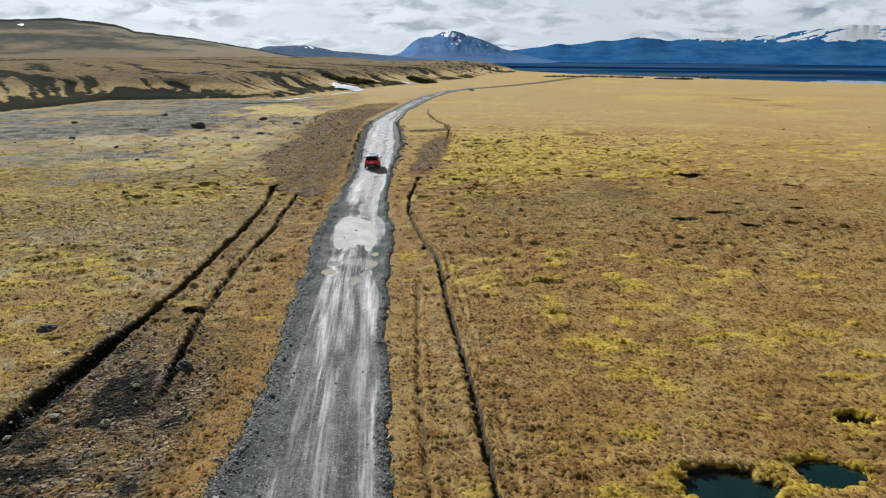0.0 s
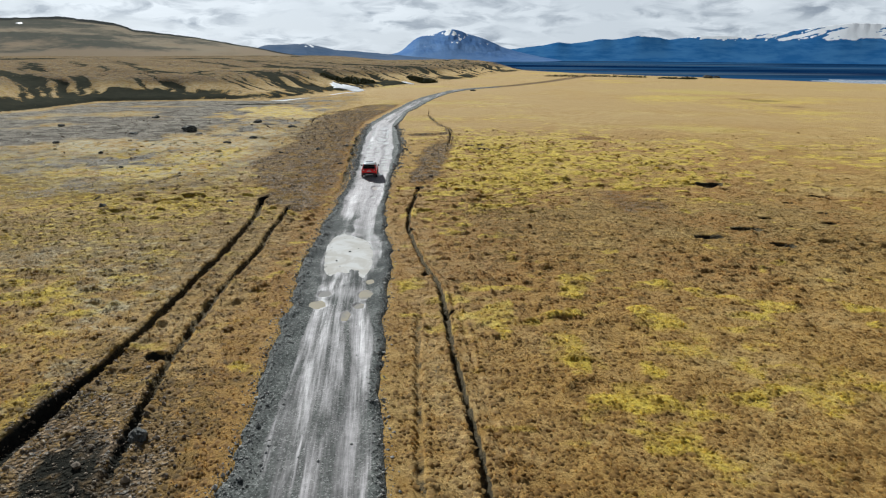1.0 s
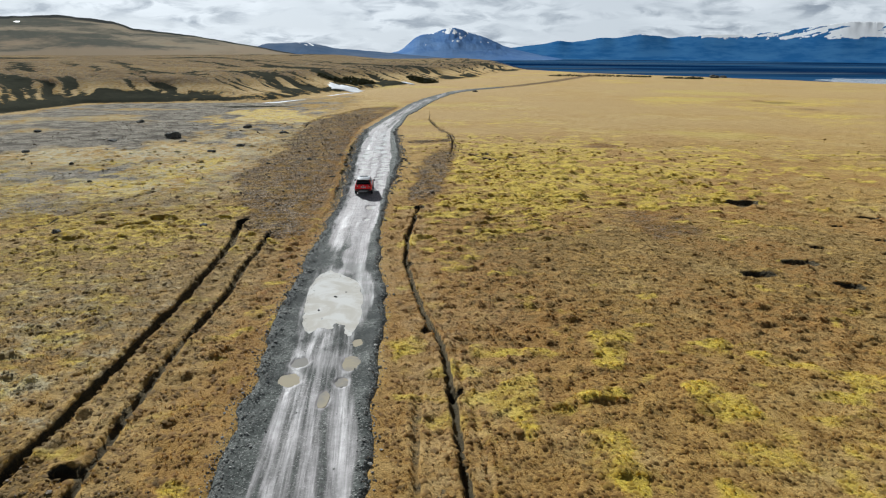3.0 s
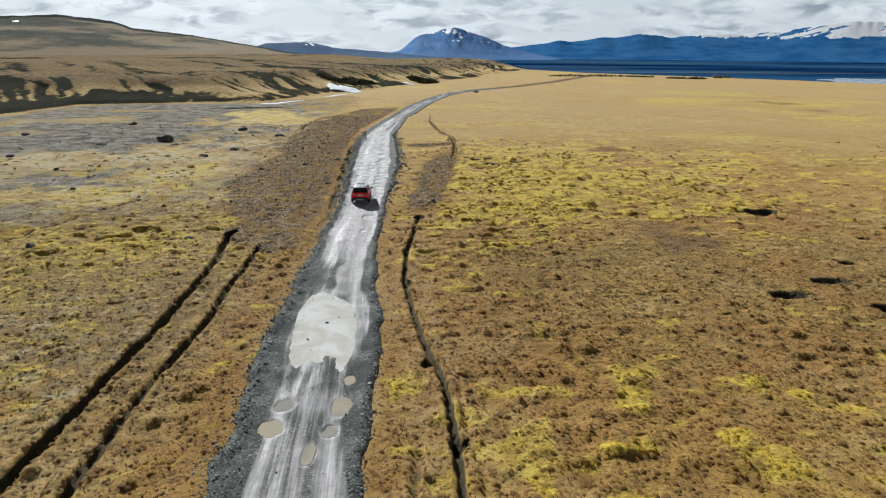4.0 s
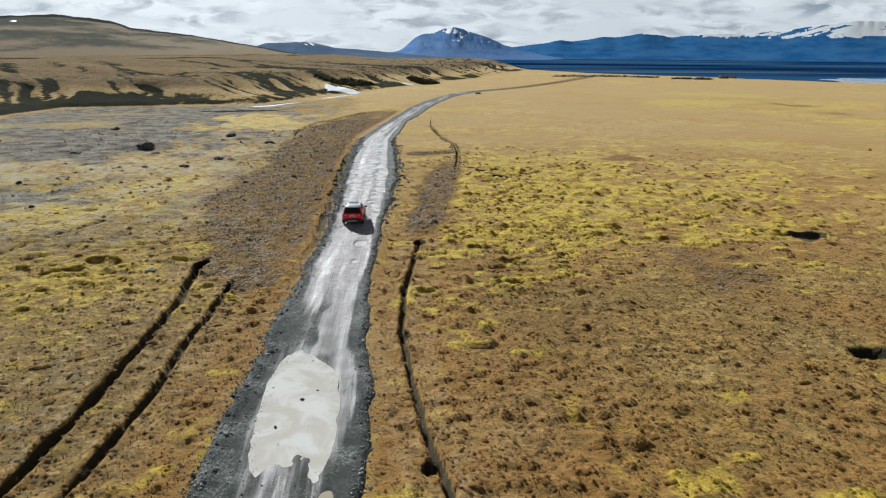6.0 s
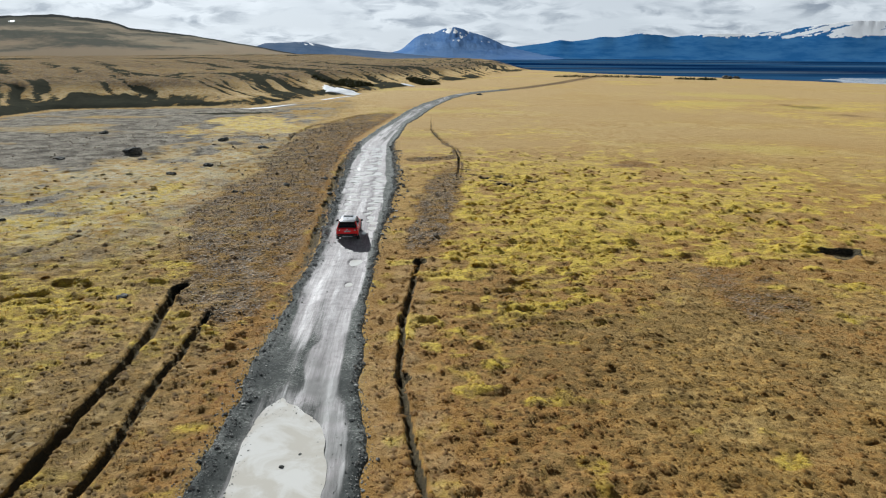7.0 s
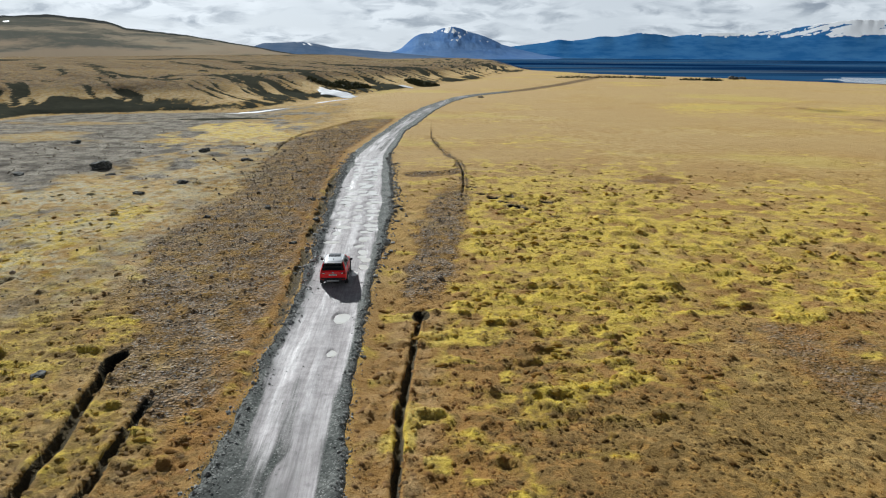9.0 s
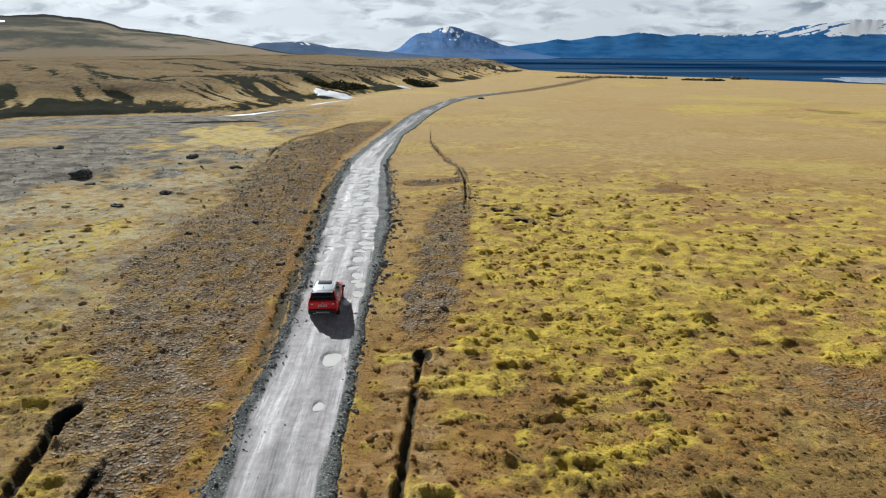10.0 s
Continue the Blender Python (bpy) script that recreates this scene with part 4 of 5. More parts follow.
def build_rocks():
    spots = [(-44.1, 125.3, 1.35, "dark lichen-covered boulder on the gravel flat"), (-41.0, 121.0, 0.45, ""), (-20.5, 69.4, 0.36, "dark rock lying in yellow moss"), (-31.0, 66.0, 0.4, ""), (-19.2, 31.1, 0.55, "pale flat rock among gravel and moss"),
             (-11.0, 26.8, 0.42, "half-buried grey stone beside the wheel rut"), (-39.3, 88.0, 0.35, ""), (-52, 121, 0.7, ""), (-33, 110, 0.5, ""), (-30.5, 116, 0.6, ""), (-58, 108, 0.6, ""), (-47, 99, 0.4, ""),
             (11.5, 265.2, 1.1, "dark boulder beside the far road"), (160, 428, 3.0, "dark rock outcrop on the plateau rim"), (166, 430, 1.8, ""), (-27.5, 131, 0.7, ""), (-36, 140, 0.8, ""), (-60, 150, 0.9, ""), (-70, 132, 0.8, ""), (-22.5, 100.0, 0.3, ""),
             (-13.2, 92.4, 0.3, ""), (-11.7, 85.5, 0.22, ""), (-18.0, 104.0, 0.35, ""), (-5.3, 71.6, 0.16, ""), (-5.55, 83.0, 0.2, ""), (-5.7, 92.5, 0.22, ""), (-5.3, 99.0, 0.28, ""), (-5.5, 104.5, 0.3, ""), (-12.6, 99.5, 0.35, ""), (-13.4, 108.5, 0.4, ""), (-13.9, 115.0, 0.4, ""), (-6.6, 51.2, 0.10, "small dark stone in the silty puddle"), (-6.1, 52.0, 0.08, "small dark stone in the silty puddle"), (-7.2, 49.0, 0.07, "small dark stone in the silty puddle")]
    for i, (x, y, r, label) in enumerate(spots):
        me = rock_mesh("rock", r, i + 1, (1.0 + 0.3 * math.sin(i), 0.8, 0.46 + 0.12 * math.cos(2.3 * i)))
        ob = new("rock", me)
        ob.matrix_world = pose(x, y, (float(road_height(np.array([x]), np.array([y]))[0]) + 0.07 if 'puddle' in label else ground_z(x, y)) + 0.12 * r, 0, 0, 47 * i)
        tagged(ob, label or "rough dark basalt rock lying on the ground", "rock", group="rocks on the heath")


build_rocks()


def scatter_stones(name, places, material, label, seed):
    """Many loose stones in one mesh: places are rows of x, y, z, size."""
    rng = np.random.default_rng(seed)
    bm = bmesh.new()
    bmesh.ops.create_icosphere(bm, subdivisions=1, radius=1)
    base = np.array([v.co[:] for v in bm.verts])
    tri = np.array([[v.index for v in f.verts] for f in bm.faces])
    bm.free()
    n, k = len(places), len(base)
    ang = rng.uniform(0, 2 * np.pi, n)
    sc = rng.uniform(0.6, 1.25, (n, 3)) * places[:, 3:4] * np.array([1, 1, 0.75])
    pts = base[None] * (1 + rng.uniform(-0.28, 0.28, (n, k, 1))) * sc[:, None, :]
    c, s = np.cos(ang)[:, None], np.sin(ang)[:, None]
    co = np.stack([pts[..., 0] * c - pts[..., 1] * s, pts[..., 0] * s + pts[..., 1] * c, pts[..., 2]], 2) + places[:, None, :3]
    faces = (tri[None] + (np.arange(n) * k)[:, None, None]).reshape(-1, 3)
    me = mesh_from(name, co.reshape(-1, 3), faces, material, smooth_shade=False)
    return tagged(new(name, me), label, "stones", kind="stuff")


def build_loose_stones():
    rng = np.random.default_rng(11)
    rows = []
    # loose gravel berms at both sides of the road
    for sgn, fn, n, wide in ((-1, road_left, 11000, 0.30), (1, road_right, 7500, 0.20)):
        y = 15 + 125 * rng.uniform(0, 1, n) ** 1.5
        off = rng.normal(0.12, 1.0, n) * wide
        x = fn(y) - sgn * off
        size = np.clip(rng.lognormal(-4.0, 0.6, n), 0.010, 0.11) * np.interp(y, [20, 60, 80, 120], [1.0, 1.15, 1.45, 1.9])
        zr, zg = road_height(x, y), land(x, y)["z"]
        rows.append(np.stack([x, y, np.maximum(zr, zg) + 0.2 * size, size], 1))
    # stones in the road's shoulders
    n = 8000
    y = 15 + 80 * rng.uniform(0, 1, n) ** 1.4
    u = rng.beta(0.7, 1.6, n)
    x = road_left(y) + u * (road_right(y) - road_left(y))
    size = np.clip(rng.lognormal(-4.1, 0.5, n), 0.010, 0.06)
    la, lb = lane_edges(y)
    keep = (puddle_shape(x, y) > 1.02) & ((x < la + 0.2) | (x > lb - 0.1) | (rng.uniform(0, 1, n) < 0.06))
    x, y, size = x[keep], y[keep], size[keep]
    rows.append(np.stack([x, y, road_height(x, y) + 0.2 * size, size], 1))
    # pebbles along the large puddle's shore
    n = 9000
    x, y = rng.uniform(-9.2, -3.6, n), rng.uniform(43, 56.5, n)
    reach = puddle_reach(0, x, y)
    keep = (np.abs(reach - 1.05) < 0.30 * rng.uniform(0, 1, n) ** 2) & (rng.uniform(0, 1, n) < 0.6 * smooth(-x - 0.13 * (y - 50), 4.6, 7.5))
    x, y = x[keep], y[keep]
    size = np.clip(rng.lognormal(-4.2, 0.5, len(x)), 0.010, 0.05)
    rows.append(np.stack([x, y, np.maximum(road_height(x, y), shore_level()) + 0.1 * size, size], 1))
    # larger stones pushed out to the far verges
    n = 420
    y = rng.uniform(84, 132, n)
    lhs = rng.uniform(0, 1, n) < 0.35
    off = np.abs(rng.normal(0.15, 0.55, n))
    x = np.where(lhs, road_left(y) - off, road_right(y) + off)
    size = np.clip(rng.lognormal(-2.5, 0.5, n), 0.04, 0.24)
    rows.append(np.stack([x, y, land(x, y)["z"] + 0.25 * size, size], 1))
    scatter_stones("gravel_stones", np.concatenate(rows), STONE, "loose grey gravel heaped along the road's edges", 5)
    # stones in scraped earth and gravel flats
    n = 120000
    x, y = 4 - 74 * rng.uniform(0, 1, n) ** 1.5, rng.uniform(17, 170, n)
    g = land(x, y)
    p = np.clip(g["dug"], 0, 1) * 0.55 + g["gravel"] * 0.62
    keep = (rng.uniform(0, 1, n) < p * p * np.where(x > -6, 1.2, 1.6)) & (g["out"] > 0.5)
    x, y, z = x[keep], y[keep], g["z"][keep]
    x2, y2 = rng.uniform(-17.5, -8.2, 9000), rng.uniform(16, 34, 9000)
    g2 = land(x2, y2)
    keep = (rng.uniform(0, 1, 9000) < 0.9 * np.clip(g2["dug"], 0, 1)) & (g2["out"] > 0.4)
    x, y, z = np.append(x, x2[keep]), np.append(y, y2[keep]), np.append(z, g2["z"][keep])
    size = np.clip(rng.lognormal(-3.45, 0.6, len(x)), 0.015, 0.24) * np.interp(y, [30, 120], [0.8, 1.4]) * np.interp(x, [-40, -26], [0.7, 1.0])
    scatter_stones("field_stones", np.stack([x, y, z + 0.15 * size, size], 1), EARTH_STONE, "grey stones strewn over scraped earth and gravel flats", 6)


build_loose_stones()


def grass_places(rng, n, far, power, density):
    """Random places on the heath, thick on the hummocks and thin on earth, gravel and mud."""
    y = 9 + (far - 9) * rng.uniform(0, 1, n) ** power
    aside = rng.uniform(-1, 1, n)
    x = aside * (14 + 0.66 * y) - 1
    g = land(x, y)
    lump = vnoise(x / 0.78, y / 0.66, 31)
    p = density * (0.75 + 0.4 * lump) * (1 - smooth(y, 0.5 * far, far)) * smooth(y, 9, 16) * (1 - smooth(np.abs(aside), 0.8, 1.0))
    p = p * (1 - 0.80 * np.clip(g["dug"], 0, 1)) * (1 - 0.72 * g["gravel"]) * smooth(g["out"], 0.1, 0.9) * (1 - smooth(g["rut"], 0.25, 0.6))
    keep = (rng.uniform(0, 1, n) < p) & (np.abs(x) < 62)
    for hx, hy, rx, ry in POOLS:
        keep &= np.hypot((x - hx) / rx, (y - hy) / ry) > 0.95
    return x[keep], y[keep], {k: v[keep] for k, v in g.items()}


COVER = ("moss", "rust", "pale", "mound", "lichen", "moss_dim", "far")


def build_tufts():
    """Dry grass: low cushions close together, with loose blades between them."""
    rng = np.random.default_rng(21)
    x, y, g = grass_places(rng, 330000, 112, 1.45, 0.62)
    m, k = len(x), 5
    r = 0.07 + 0.10 * rng.uniform(0, 1, m) ** 2
    h = r * rng.uniform(0.28, 0.62, m)
    turn = rng.uniform(0, 2 * np.pi, m)
    co = np.empty((m, k + 1, 3))
    for j in range(k):
        w = turn + 2 * np.pi * j / k
        q = r * rng.uniform(0.7, 1.3, m)
        co[:, j, 0], co[:, j, 1], co[:, j, 2] = x + q * np.cos(w), y + q * np.sin(w), g["z"] - 0.015
    co[:, k, 0], co[:, k, 1], co[:, k, 2] = x + 0.3 * r * np.cos(turn), y + 0.3 * r * np.sin(turn), g["z"] + h
    tri = np.array([[j, (j + 1) % k, k] for j in range(k)])
    faces = (tri[None] + (np.arange(m) * (k + 1))[:, None, None]).reshape(-1, 3)
    me = mesh_from("grass_cushions", co.reshape(-1, 3), faces, TUFT, {c: np.repeat(g[c], k + 1) for c in COVER})
    tagged(new("grass_cushions", me), "low rounded cushions of moss and dry grass", "grass", kind="stuff")

    x, y, g = grass_places(rng, 230000, 95, 1.4, 0.60)
    m, blades = len(x), 4
    size = 0.045 + 0.065 * rng.uniform(0, 1, m) ** 2
    co = np.empty((m, blades, 3, 3))
    for b in range(blades):
        w = rng.uniform(0, 2 * np.pi, m)
        lean = rng.uniform(0.3, 1.1, m)
        wide = size * rng.uniform(0.16, 0.30, m)
        tall = size * rng.uniform(0.6, 1.2, m)
        cx, sx = np.cos(w), np.sin(w)
        for j, sg in enumerate((-1, 1)):
            co[:, b, j, 0], co[:, b, j, 1], co[:, b, j, 2] = x - sx * wide * sg, y + cx * wide * sg, g["z"] - 0.01
        co[:, b, 2, 0], co[:, b, 2, 1], co[:, b, 2, 2] = x + cx * tall * lean, y + sx * tall * lean, g["z"] + tall
    me = mesh_from("grass_tufts", co.reshape(-1, 3), np.arange(m * blades * 3).reshape(-1, 3), TUFT, {c: np.repeat(g[c], blades * 3) for c in COVER}, smooth_shade=False)
    tagged(new("grass_tufts", me), "short dry straw-coloured grass in loose tufts", "grass", kind="stuff")


build_tufts()


def build_tussocks():
    """Low knobbly mounds of moss and grass, thickest in the moss belt."""
    rng = np.random.default_rng(41)
    n = 60000
    y = 14 + 122 * rng.uniform(0, 1, n)
    x = rng.uniform(-1, 1, n) * (12 + 0.62 * y) - 1
    g = land(x, y)
    right = smooth(x, -3, 1)
    p = right * (0.05 + 0.36 * smooth(y, 62, 80) * (1 - smooth(x, 18, 44)) * (1 - smooth(y, 116, 132))) + (1 - right) * (0.03 + 0.16 * smooth(y, 44, 60) * (1 - smooth(y, 100, 125)))
    p = p * (0.35 + 1.3 * smooth(vnoise(x / 4.5, y / 4.5, 171), -0.3, 0.5))
    p = p * (1 - smooth(g["dug"], 0.1, 0.5)) * (1 - smooth(g["gravel"], 0.1, 0.6)) * smooth(g["out"], 0.4, 1.4) * (1 - smooth(g["rut"], 0.15, 0.4))
    keep = rng.uniform(0, 1, n) < p
    for hx, hy, rx, ry in POOLS:
        keep &= np.hypot((x - hx) / rx, (y - hy) / ry) > 1.5
    x, y, g = x[keep], y[keep], {k: v[keep] for k, v in g.items()}
    m, sides, rings = len(x), 9, ((1.0, -0.10), (0.92, 0.35), (0.66, 0.78), (0.30, 1.0))
    r = (0.10 + 0.20 * rng.uniform(0, 1, m) ** 2.0) * np.interp(y, [20, 60, 100], [0.8, 1.0, 1.15])
    h = r * rng.uniform(0.18, 0.44, m)
    turn, squash = rng.uniform(0, 2 * np.pi, m), rng.uniform(0.6, 1.0, m)
    co = np.empty((m, sides * len(rings) + 1, 3))
    for i, (out, up) in enumerate(rings):
        for j in range(sides):
            w = 2 * np.pi * j / sides
            q = r * out * (1 + 0.30 * np.sin(2 * w + 5 * turn) * out + rng.uniform(-0.16, 0.16, m))
            u, v = q * math.cos(w), q * math.sin(w) * squash
            k = i * sides + j
            co[:, k, 0], co[:, k, 1] = x + u * np.cos(turn) - v * np.sin(turn), y + u * np.sin(turn) + v * np.cos(turn)
            co[:, k, 2] = g["z"] + h * up * rng.uniform(0.85, 1.15, m) - 0.02
    co[:, -1, 0], co[:, -1, 1], co[:, -1, 2] = x, y, g["z"] + h * 1.02
    tri = []
    for i in range(len(rings) - 1):
        for j in range(sides):
            a, b = i * sides + j, i * sides + (j + 1) % sides
            tri += [(a, b, b + sides), (a, b + sides, a + sides)]
    last = (len(rings) - 1) * sides
    tri = np.array(tri + [(last + j, last + (j + 1) % sides, last + sides) for j in range(sides)])
    k = co.shape[1]
    faces = (tri[None] + (np.arange(m) * k)[:, None, None]).reshape(-1, 3)
    covers = {c: np.repeat(g[c], k) for c in COVER}
    me = mesh_from("tussocks", co.reshape(-1, 3), faces, MOUND, covers)
    tagged(new("tussocks", me), "small knobbly tussocks of yellow moss and brown grass", "grass", kind="stuff")


build_tussocks()


def build_pools():
    for i, (x, y, rx, ry) in enumerate(POOLS):
        bm = bmesh.new()
        rim = [ground_z(x + 1.25 * rx * math.cos(w), y + 1.25 * ry * math.sin(w)) for w in np.linspace(0, 6.2, 24)]
        level = sorted(rim)[4] - 0.12
        vs, low = [], []
        for k in range(48):
            w = 2 * math.pi * k / 48
            r = 1.25 + 0.10 * math.sin(3 * w + x) + 0.06 * math.sin(7 * w + y)
            vs.append(bm.verts.new((x + r * rx * math.cos(w), y + r * ry * math.sin(w), level)))
            low.append(bm.verts.new((x + r * rx * math.cos(w), y + r * ry * math.sin(w), level - 0.1)))
        bm.faces.new(vs)
        for k in range(48):
            bm.faces.new((vs[k], low[k], low[(k + 1) % 48], vs[(k + 1) % 48]))
        tagged(part("bog_pool", bm, POOL, flat=True), "small dark bog pool with mossy banks", "pool", group="bog pools")


build_pools()


# ---------------------------------------------------------------- distance: hills, mountains, snow, river
EYE_X, EYE_Y, EYE_Z = -0.6, 21.0, 14.3


def ridge(name, near, far, crest, base_el, material, label, category, rough=0.10, seed=1, columns=260, bays=0.1, steep=1.25, snow=None, snow_label=""):
    """A far hill or range: crest is a run of (azimuth, elevation) in degrees as seen from the road. snow: where it lies, by azimuth,
    the share of the slope's height and the elevation; the snow is a part of its own."""
    rows = 80
    az, f = np.meshgrid(np.linspace(crest[0][0], crest[-1][0], columns), np.linspace(0, 1.12, rows))
    el = sum(np.interp(az + k, [c[0] for c in crest], [c[1] for c in crest]) for k in (-0.25, 0.0, 0.25)) / 3
    span = max(c[1] for c in crest) - base_el
    el = el + span * rough * (0.5 * vnoise(az * 1.3, az * 0, seed) + 0.3 * vnoise(az * 3.1, az * 0, seed + 1) + 0.08 * vnoise(az * 7.7 + 9 * f, 14 * f, seed + 2)) * np.clip((el - base_el) / span, 0, 1) * np.minimum(f, 1) ** 5
    d = near + (far - near) * f
    crest_z = EYE_Z + far * np.tan(np.radians(el))
    base_z = EYE_Z + near * math.tan(radians(base_el)) - 6
    g = np.minimum(f, 1)
    rib = np.abs(fbm(az * 0.9 + 1.7 * f, az * 0.25 - 2.6 * f, 4, seed + 5))
    z = base_z + (crest_z - base_z) * (g ** steep * (1 + bays * np.sin(np.pi * g) * (rib - 0.3) * 2))
    z = np.where(f > 1, crest_z - (crest_z - base_z) * (f - 1) * 4, z)
    rad = np.radians(az)
    co = np.stack([EYE_X + d * np.sin(rad), EYE_Y + d * np.cos(rad), z], 2).reshape(-1, 3)
    faces = grid_faces(columns, rows)[:, ::-1]
    white = np.zeros(len(faces), bool)
    if snow is not None:
        seen = np.degrees(np.arctan2(z - EYE_Z, d))
        white = (snow(az, f, seen) > 0.5).ravel()[faces].sum(1) >= 2
    hill = tagged(new(name, mesh_from(name, co, faces[~white], material, {"share": f.ravel()})), label, category)
    if white.any():
        cap = new("snow_field", mesh_from("snow_field", co, faces[white], SNOW))
        cap.parent = hill
        tagged(cap, snow_label)
    return hill


def range_snow(az, f, el):
    """Snow above a nearly level line, thicker to the right, broken by dark ribs."""
    n = fbm(az * 2.2 + 5 * f, 9 * f - az * 0.9, 4, 101)
    fine = fbm(az * 5.0 + 10 * f, 40 * f - az * 2.0, 4, 103, 0.65)
    level = np.interp(az, [8, 12, 15, 19, 21, 25, 28, 33], [1.15, 1.05, 1.20, 1.08, 1.02, 1.02, 1.08, 1.05])
    thick = smooth(el - level, -0.05, 0.30) + 0.35 * smooth(az, 24, 27)
    rib = smooth(fbm(az * 0.9 - 3.0 * f, 17.0 * f - az * 0.9, 4, 107), 0.02, 0.12) * smooth(az, 22, 25) * (1 - 0.6 * smooth(el, 1.75, 1.95))
    return (smooth(thick + 0.75 * n + 0.45 * fine, 0.50, 0.60) * smooth(el - level, -0.10, -0.02)) * (1 - rib)


def volcano_snow(az, f, el):
    """Streaks and flecks under the top, steeper ones lower down."""
    n = fbm(az * 2.6 + 3 * f, 7 * f - az, 4, 111) + 0.5 * fbm(az * 7 + 6 * f, 15 * f, 3, 113)
    top = smooth(el, 0.75, 1.7) * (1 - smooth(np.abs(az - 0.7), 1.4, 3.0))
    gash = (1 - smooth(np.abs(az - 0.45 - 0.5 * (el - 1.5)), 0.10, 0.28)) * smooth(el, 1.25, 1.4)
    return np.maximum(smooth(n + 0.50 * top, 0.64, 0.72) * smooth(el, 0.15, 0.5), gash)


def mesa_snow(az, f, el):
    n = fbm(az * 2.2 + 3 * f, az * 0.5 - 5 * f, 3, 121)
    return smooth(n, 0.50, 0.56) * smooth(el, -0.1, 0.2)


def hill_snow(az, f, el):
    n = fbm(az * 1.1 + 2 * f, az * 0.3 - 7 * f, 3, 125)
    return smooth(n, 0.30, 0.36) * smooth(-az, 26.5, 27.5) * smooth(el, 1.55, 1.7) * (1 - smooth(el, 1.9, 2.0))


HILL = mountain_material("dark_heath_hill", (0.145, 0.145, 0.122), (0.38, 0.32, 0.235), (0.37, 0.295, 0.210), 16.0, 0.07, cap=(0.060, 0.064, 0.062), layers=14)
# the blue of distance haze is painted into these three colours
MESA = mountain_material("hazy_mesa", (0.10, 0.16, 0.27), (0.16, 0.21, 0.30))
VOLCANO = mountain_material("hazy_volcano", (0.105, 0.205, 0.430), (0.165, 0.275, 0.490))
RANGE = mountain_material("hazy_range", (0.026, 0.115, 0.30), (0.060, 0.180, 0.38))

ridge("hill", 900, 1500, [(-60, 2.6), (-45, 2.3), (-34, 2.0), (-31.6, 2.06), (-28.2, 2.22), (-26.5, 2.10), (-24.7, 1.88), (-24.1, 1.68), (-23.6, 1.41), (-20.9, 1.17), (-18.9, 0.90), (-16.9, 0.58), (-14.8, 0.25), (-12.7, -0.15), (-9, -0.75), (-6, -1.2)], -1.3, HILL,
      "long dark heath-covered hill with a flat top", "hill", rough=0.02, seed=3, columns=420, bays=0.05, steep=0.85, snow=hill_snow, snow_label="small snow patches")
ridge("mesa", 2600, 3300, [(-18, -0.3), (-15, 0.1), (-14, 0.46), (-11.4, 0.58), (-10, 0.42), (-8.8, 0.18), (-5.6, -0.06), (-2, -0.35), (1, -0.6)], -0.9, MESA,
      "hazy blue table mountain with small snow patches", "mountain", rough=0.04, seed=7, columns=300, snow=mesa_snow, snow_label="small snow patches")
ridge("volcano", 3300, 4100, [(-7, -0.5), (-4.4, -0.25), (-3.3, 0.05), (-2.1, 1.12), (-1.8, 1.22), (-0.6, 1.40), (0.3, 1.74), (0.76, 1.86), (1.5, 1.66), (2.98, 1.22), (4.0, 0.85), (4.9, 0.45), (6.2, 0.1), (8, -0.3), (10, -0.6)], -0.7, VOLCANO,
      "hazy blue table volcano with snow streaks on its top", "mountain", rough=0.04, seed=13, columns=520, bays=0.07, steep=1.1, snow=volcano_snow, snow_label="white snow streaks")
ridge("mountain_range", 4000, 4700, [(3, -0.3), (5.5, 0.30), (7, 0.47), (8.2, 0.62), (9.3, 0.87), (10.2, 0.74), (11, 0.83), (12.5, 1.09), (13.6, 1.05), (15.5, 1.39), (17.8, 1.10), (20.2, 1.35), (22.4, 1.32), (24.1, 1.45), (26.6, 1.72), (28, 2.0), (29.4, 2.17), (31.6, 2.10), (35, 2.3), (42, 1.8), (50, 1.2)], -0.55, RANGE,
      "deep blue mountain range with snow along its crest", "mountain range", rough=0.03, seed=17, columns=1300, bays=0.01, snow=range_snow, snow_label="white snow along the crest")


def patch_on_ground(name, cx, cy, rx, ry, turn, material, label, category, lift=0.25, seed=1):
    """A thin sheet that follows the ground, with a ragged outline."""
    n, shares = 64, (0.0, 0.2, 0.4, 0.6, 0.8, 0.94, 1.0)
    w = 2 * np.pi * np.arange(n) / n
    ragged = np.array([1 + 0.35 * noise.noise((2 * math.cos(v), 2 * math.sin(v), seed * 3.7)) + 0.22 * noise.noise((5 * math.cos(v), 5 * math.sin(v), seed * 1.7)) + 0.10 * noise.noise((14 * math.cos(v), 14 * math.sin(v), seed)) for v in w])
    q = np.array(shares)[:, None] * ragged
    dx, dy = q * rx * np.cos(w), q * ry * np.sin(w)
    x, y = (cx + dx * math.cos(turn) - dy * math.sin(turn)).ravel(), (cy + dx * math.sin(turn) + dy * math.cos(turn)).ravel()
    z = land(x, y)["z"] + np.repeat([lift * (1 - 0.6 * k * k) if k < 1 else -0.3 for k in shares], n)
    bm = bmesh.new()
    vs = [bm.verts.new(p) for p in zip(x.tolist(), y.tolist(), z.tolist())]
    for r in range(len(shares) - 1):
        for k in range(n):
            j = (k + 1) % n
            bm.faces.new((vs[r * n + k], vs[(r + 1) * n + k], vs[(r + 1) * n + j], vs[r * n + j]))
    bmesh.ops.remove_doubles(bm, verts=vs[:n], dist=0.001)
    return tagged(part(name, bm, material), label, category)


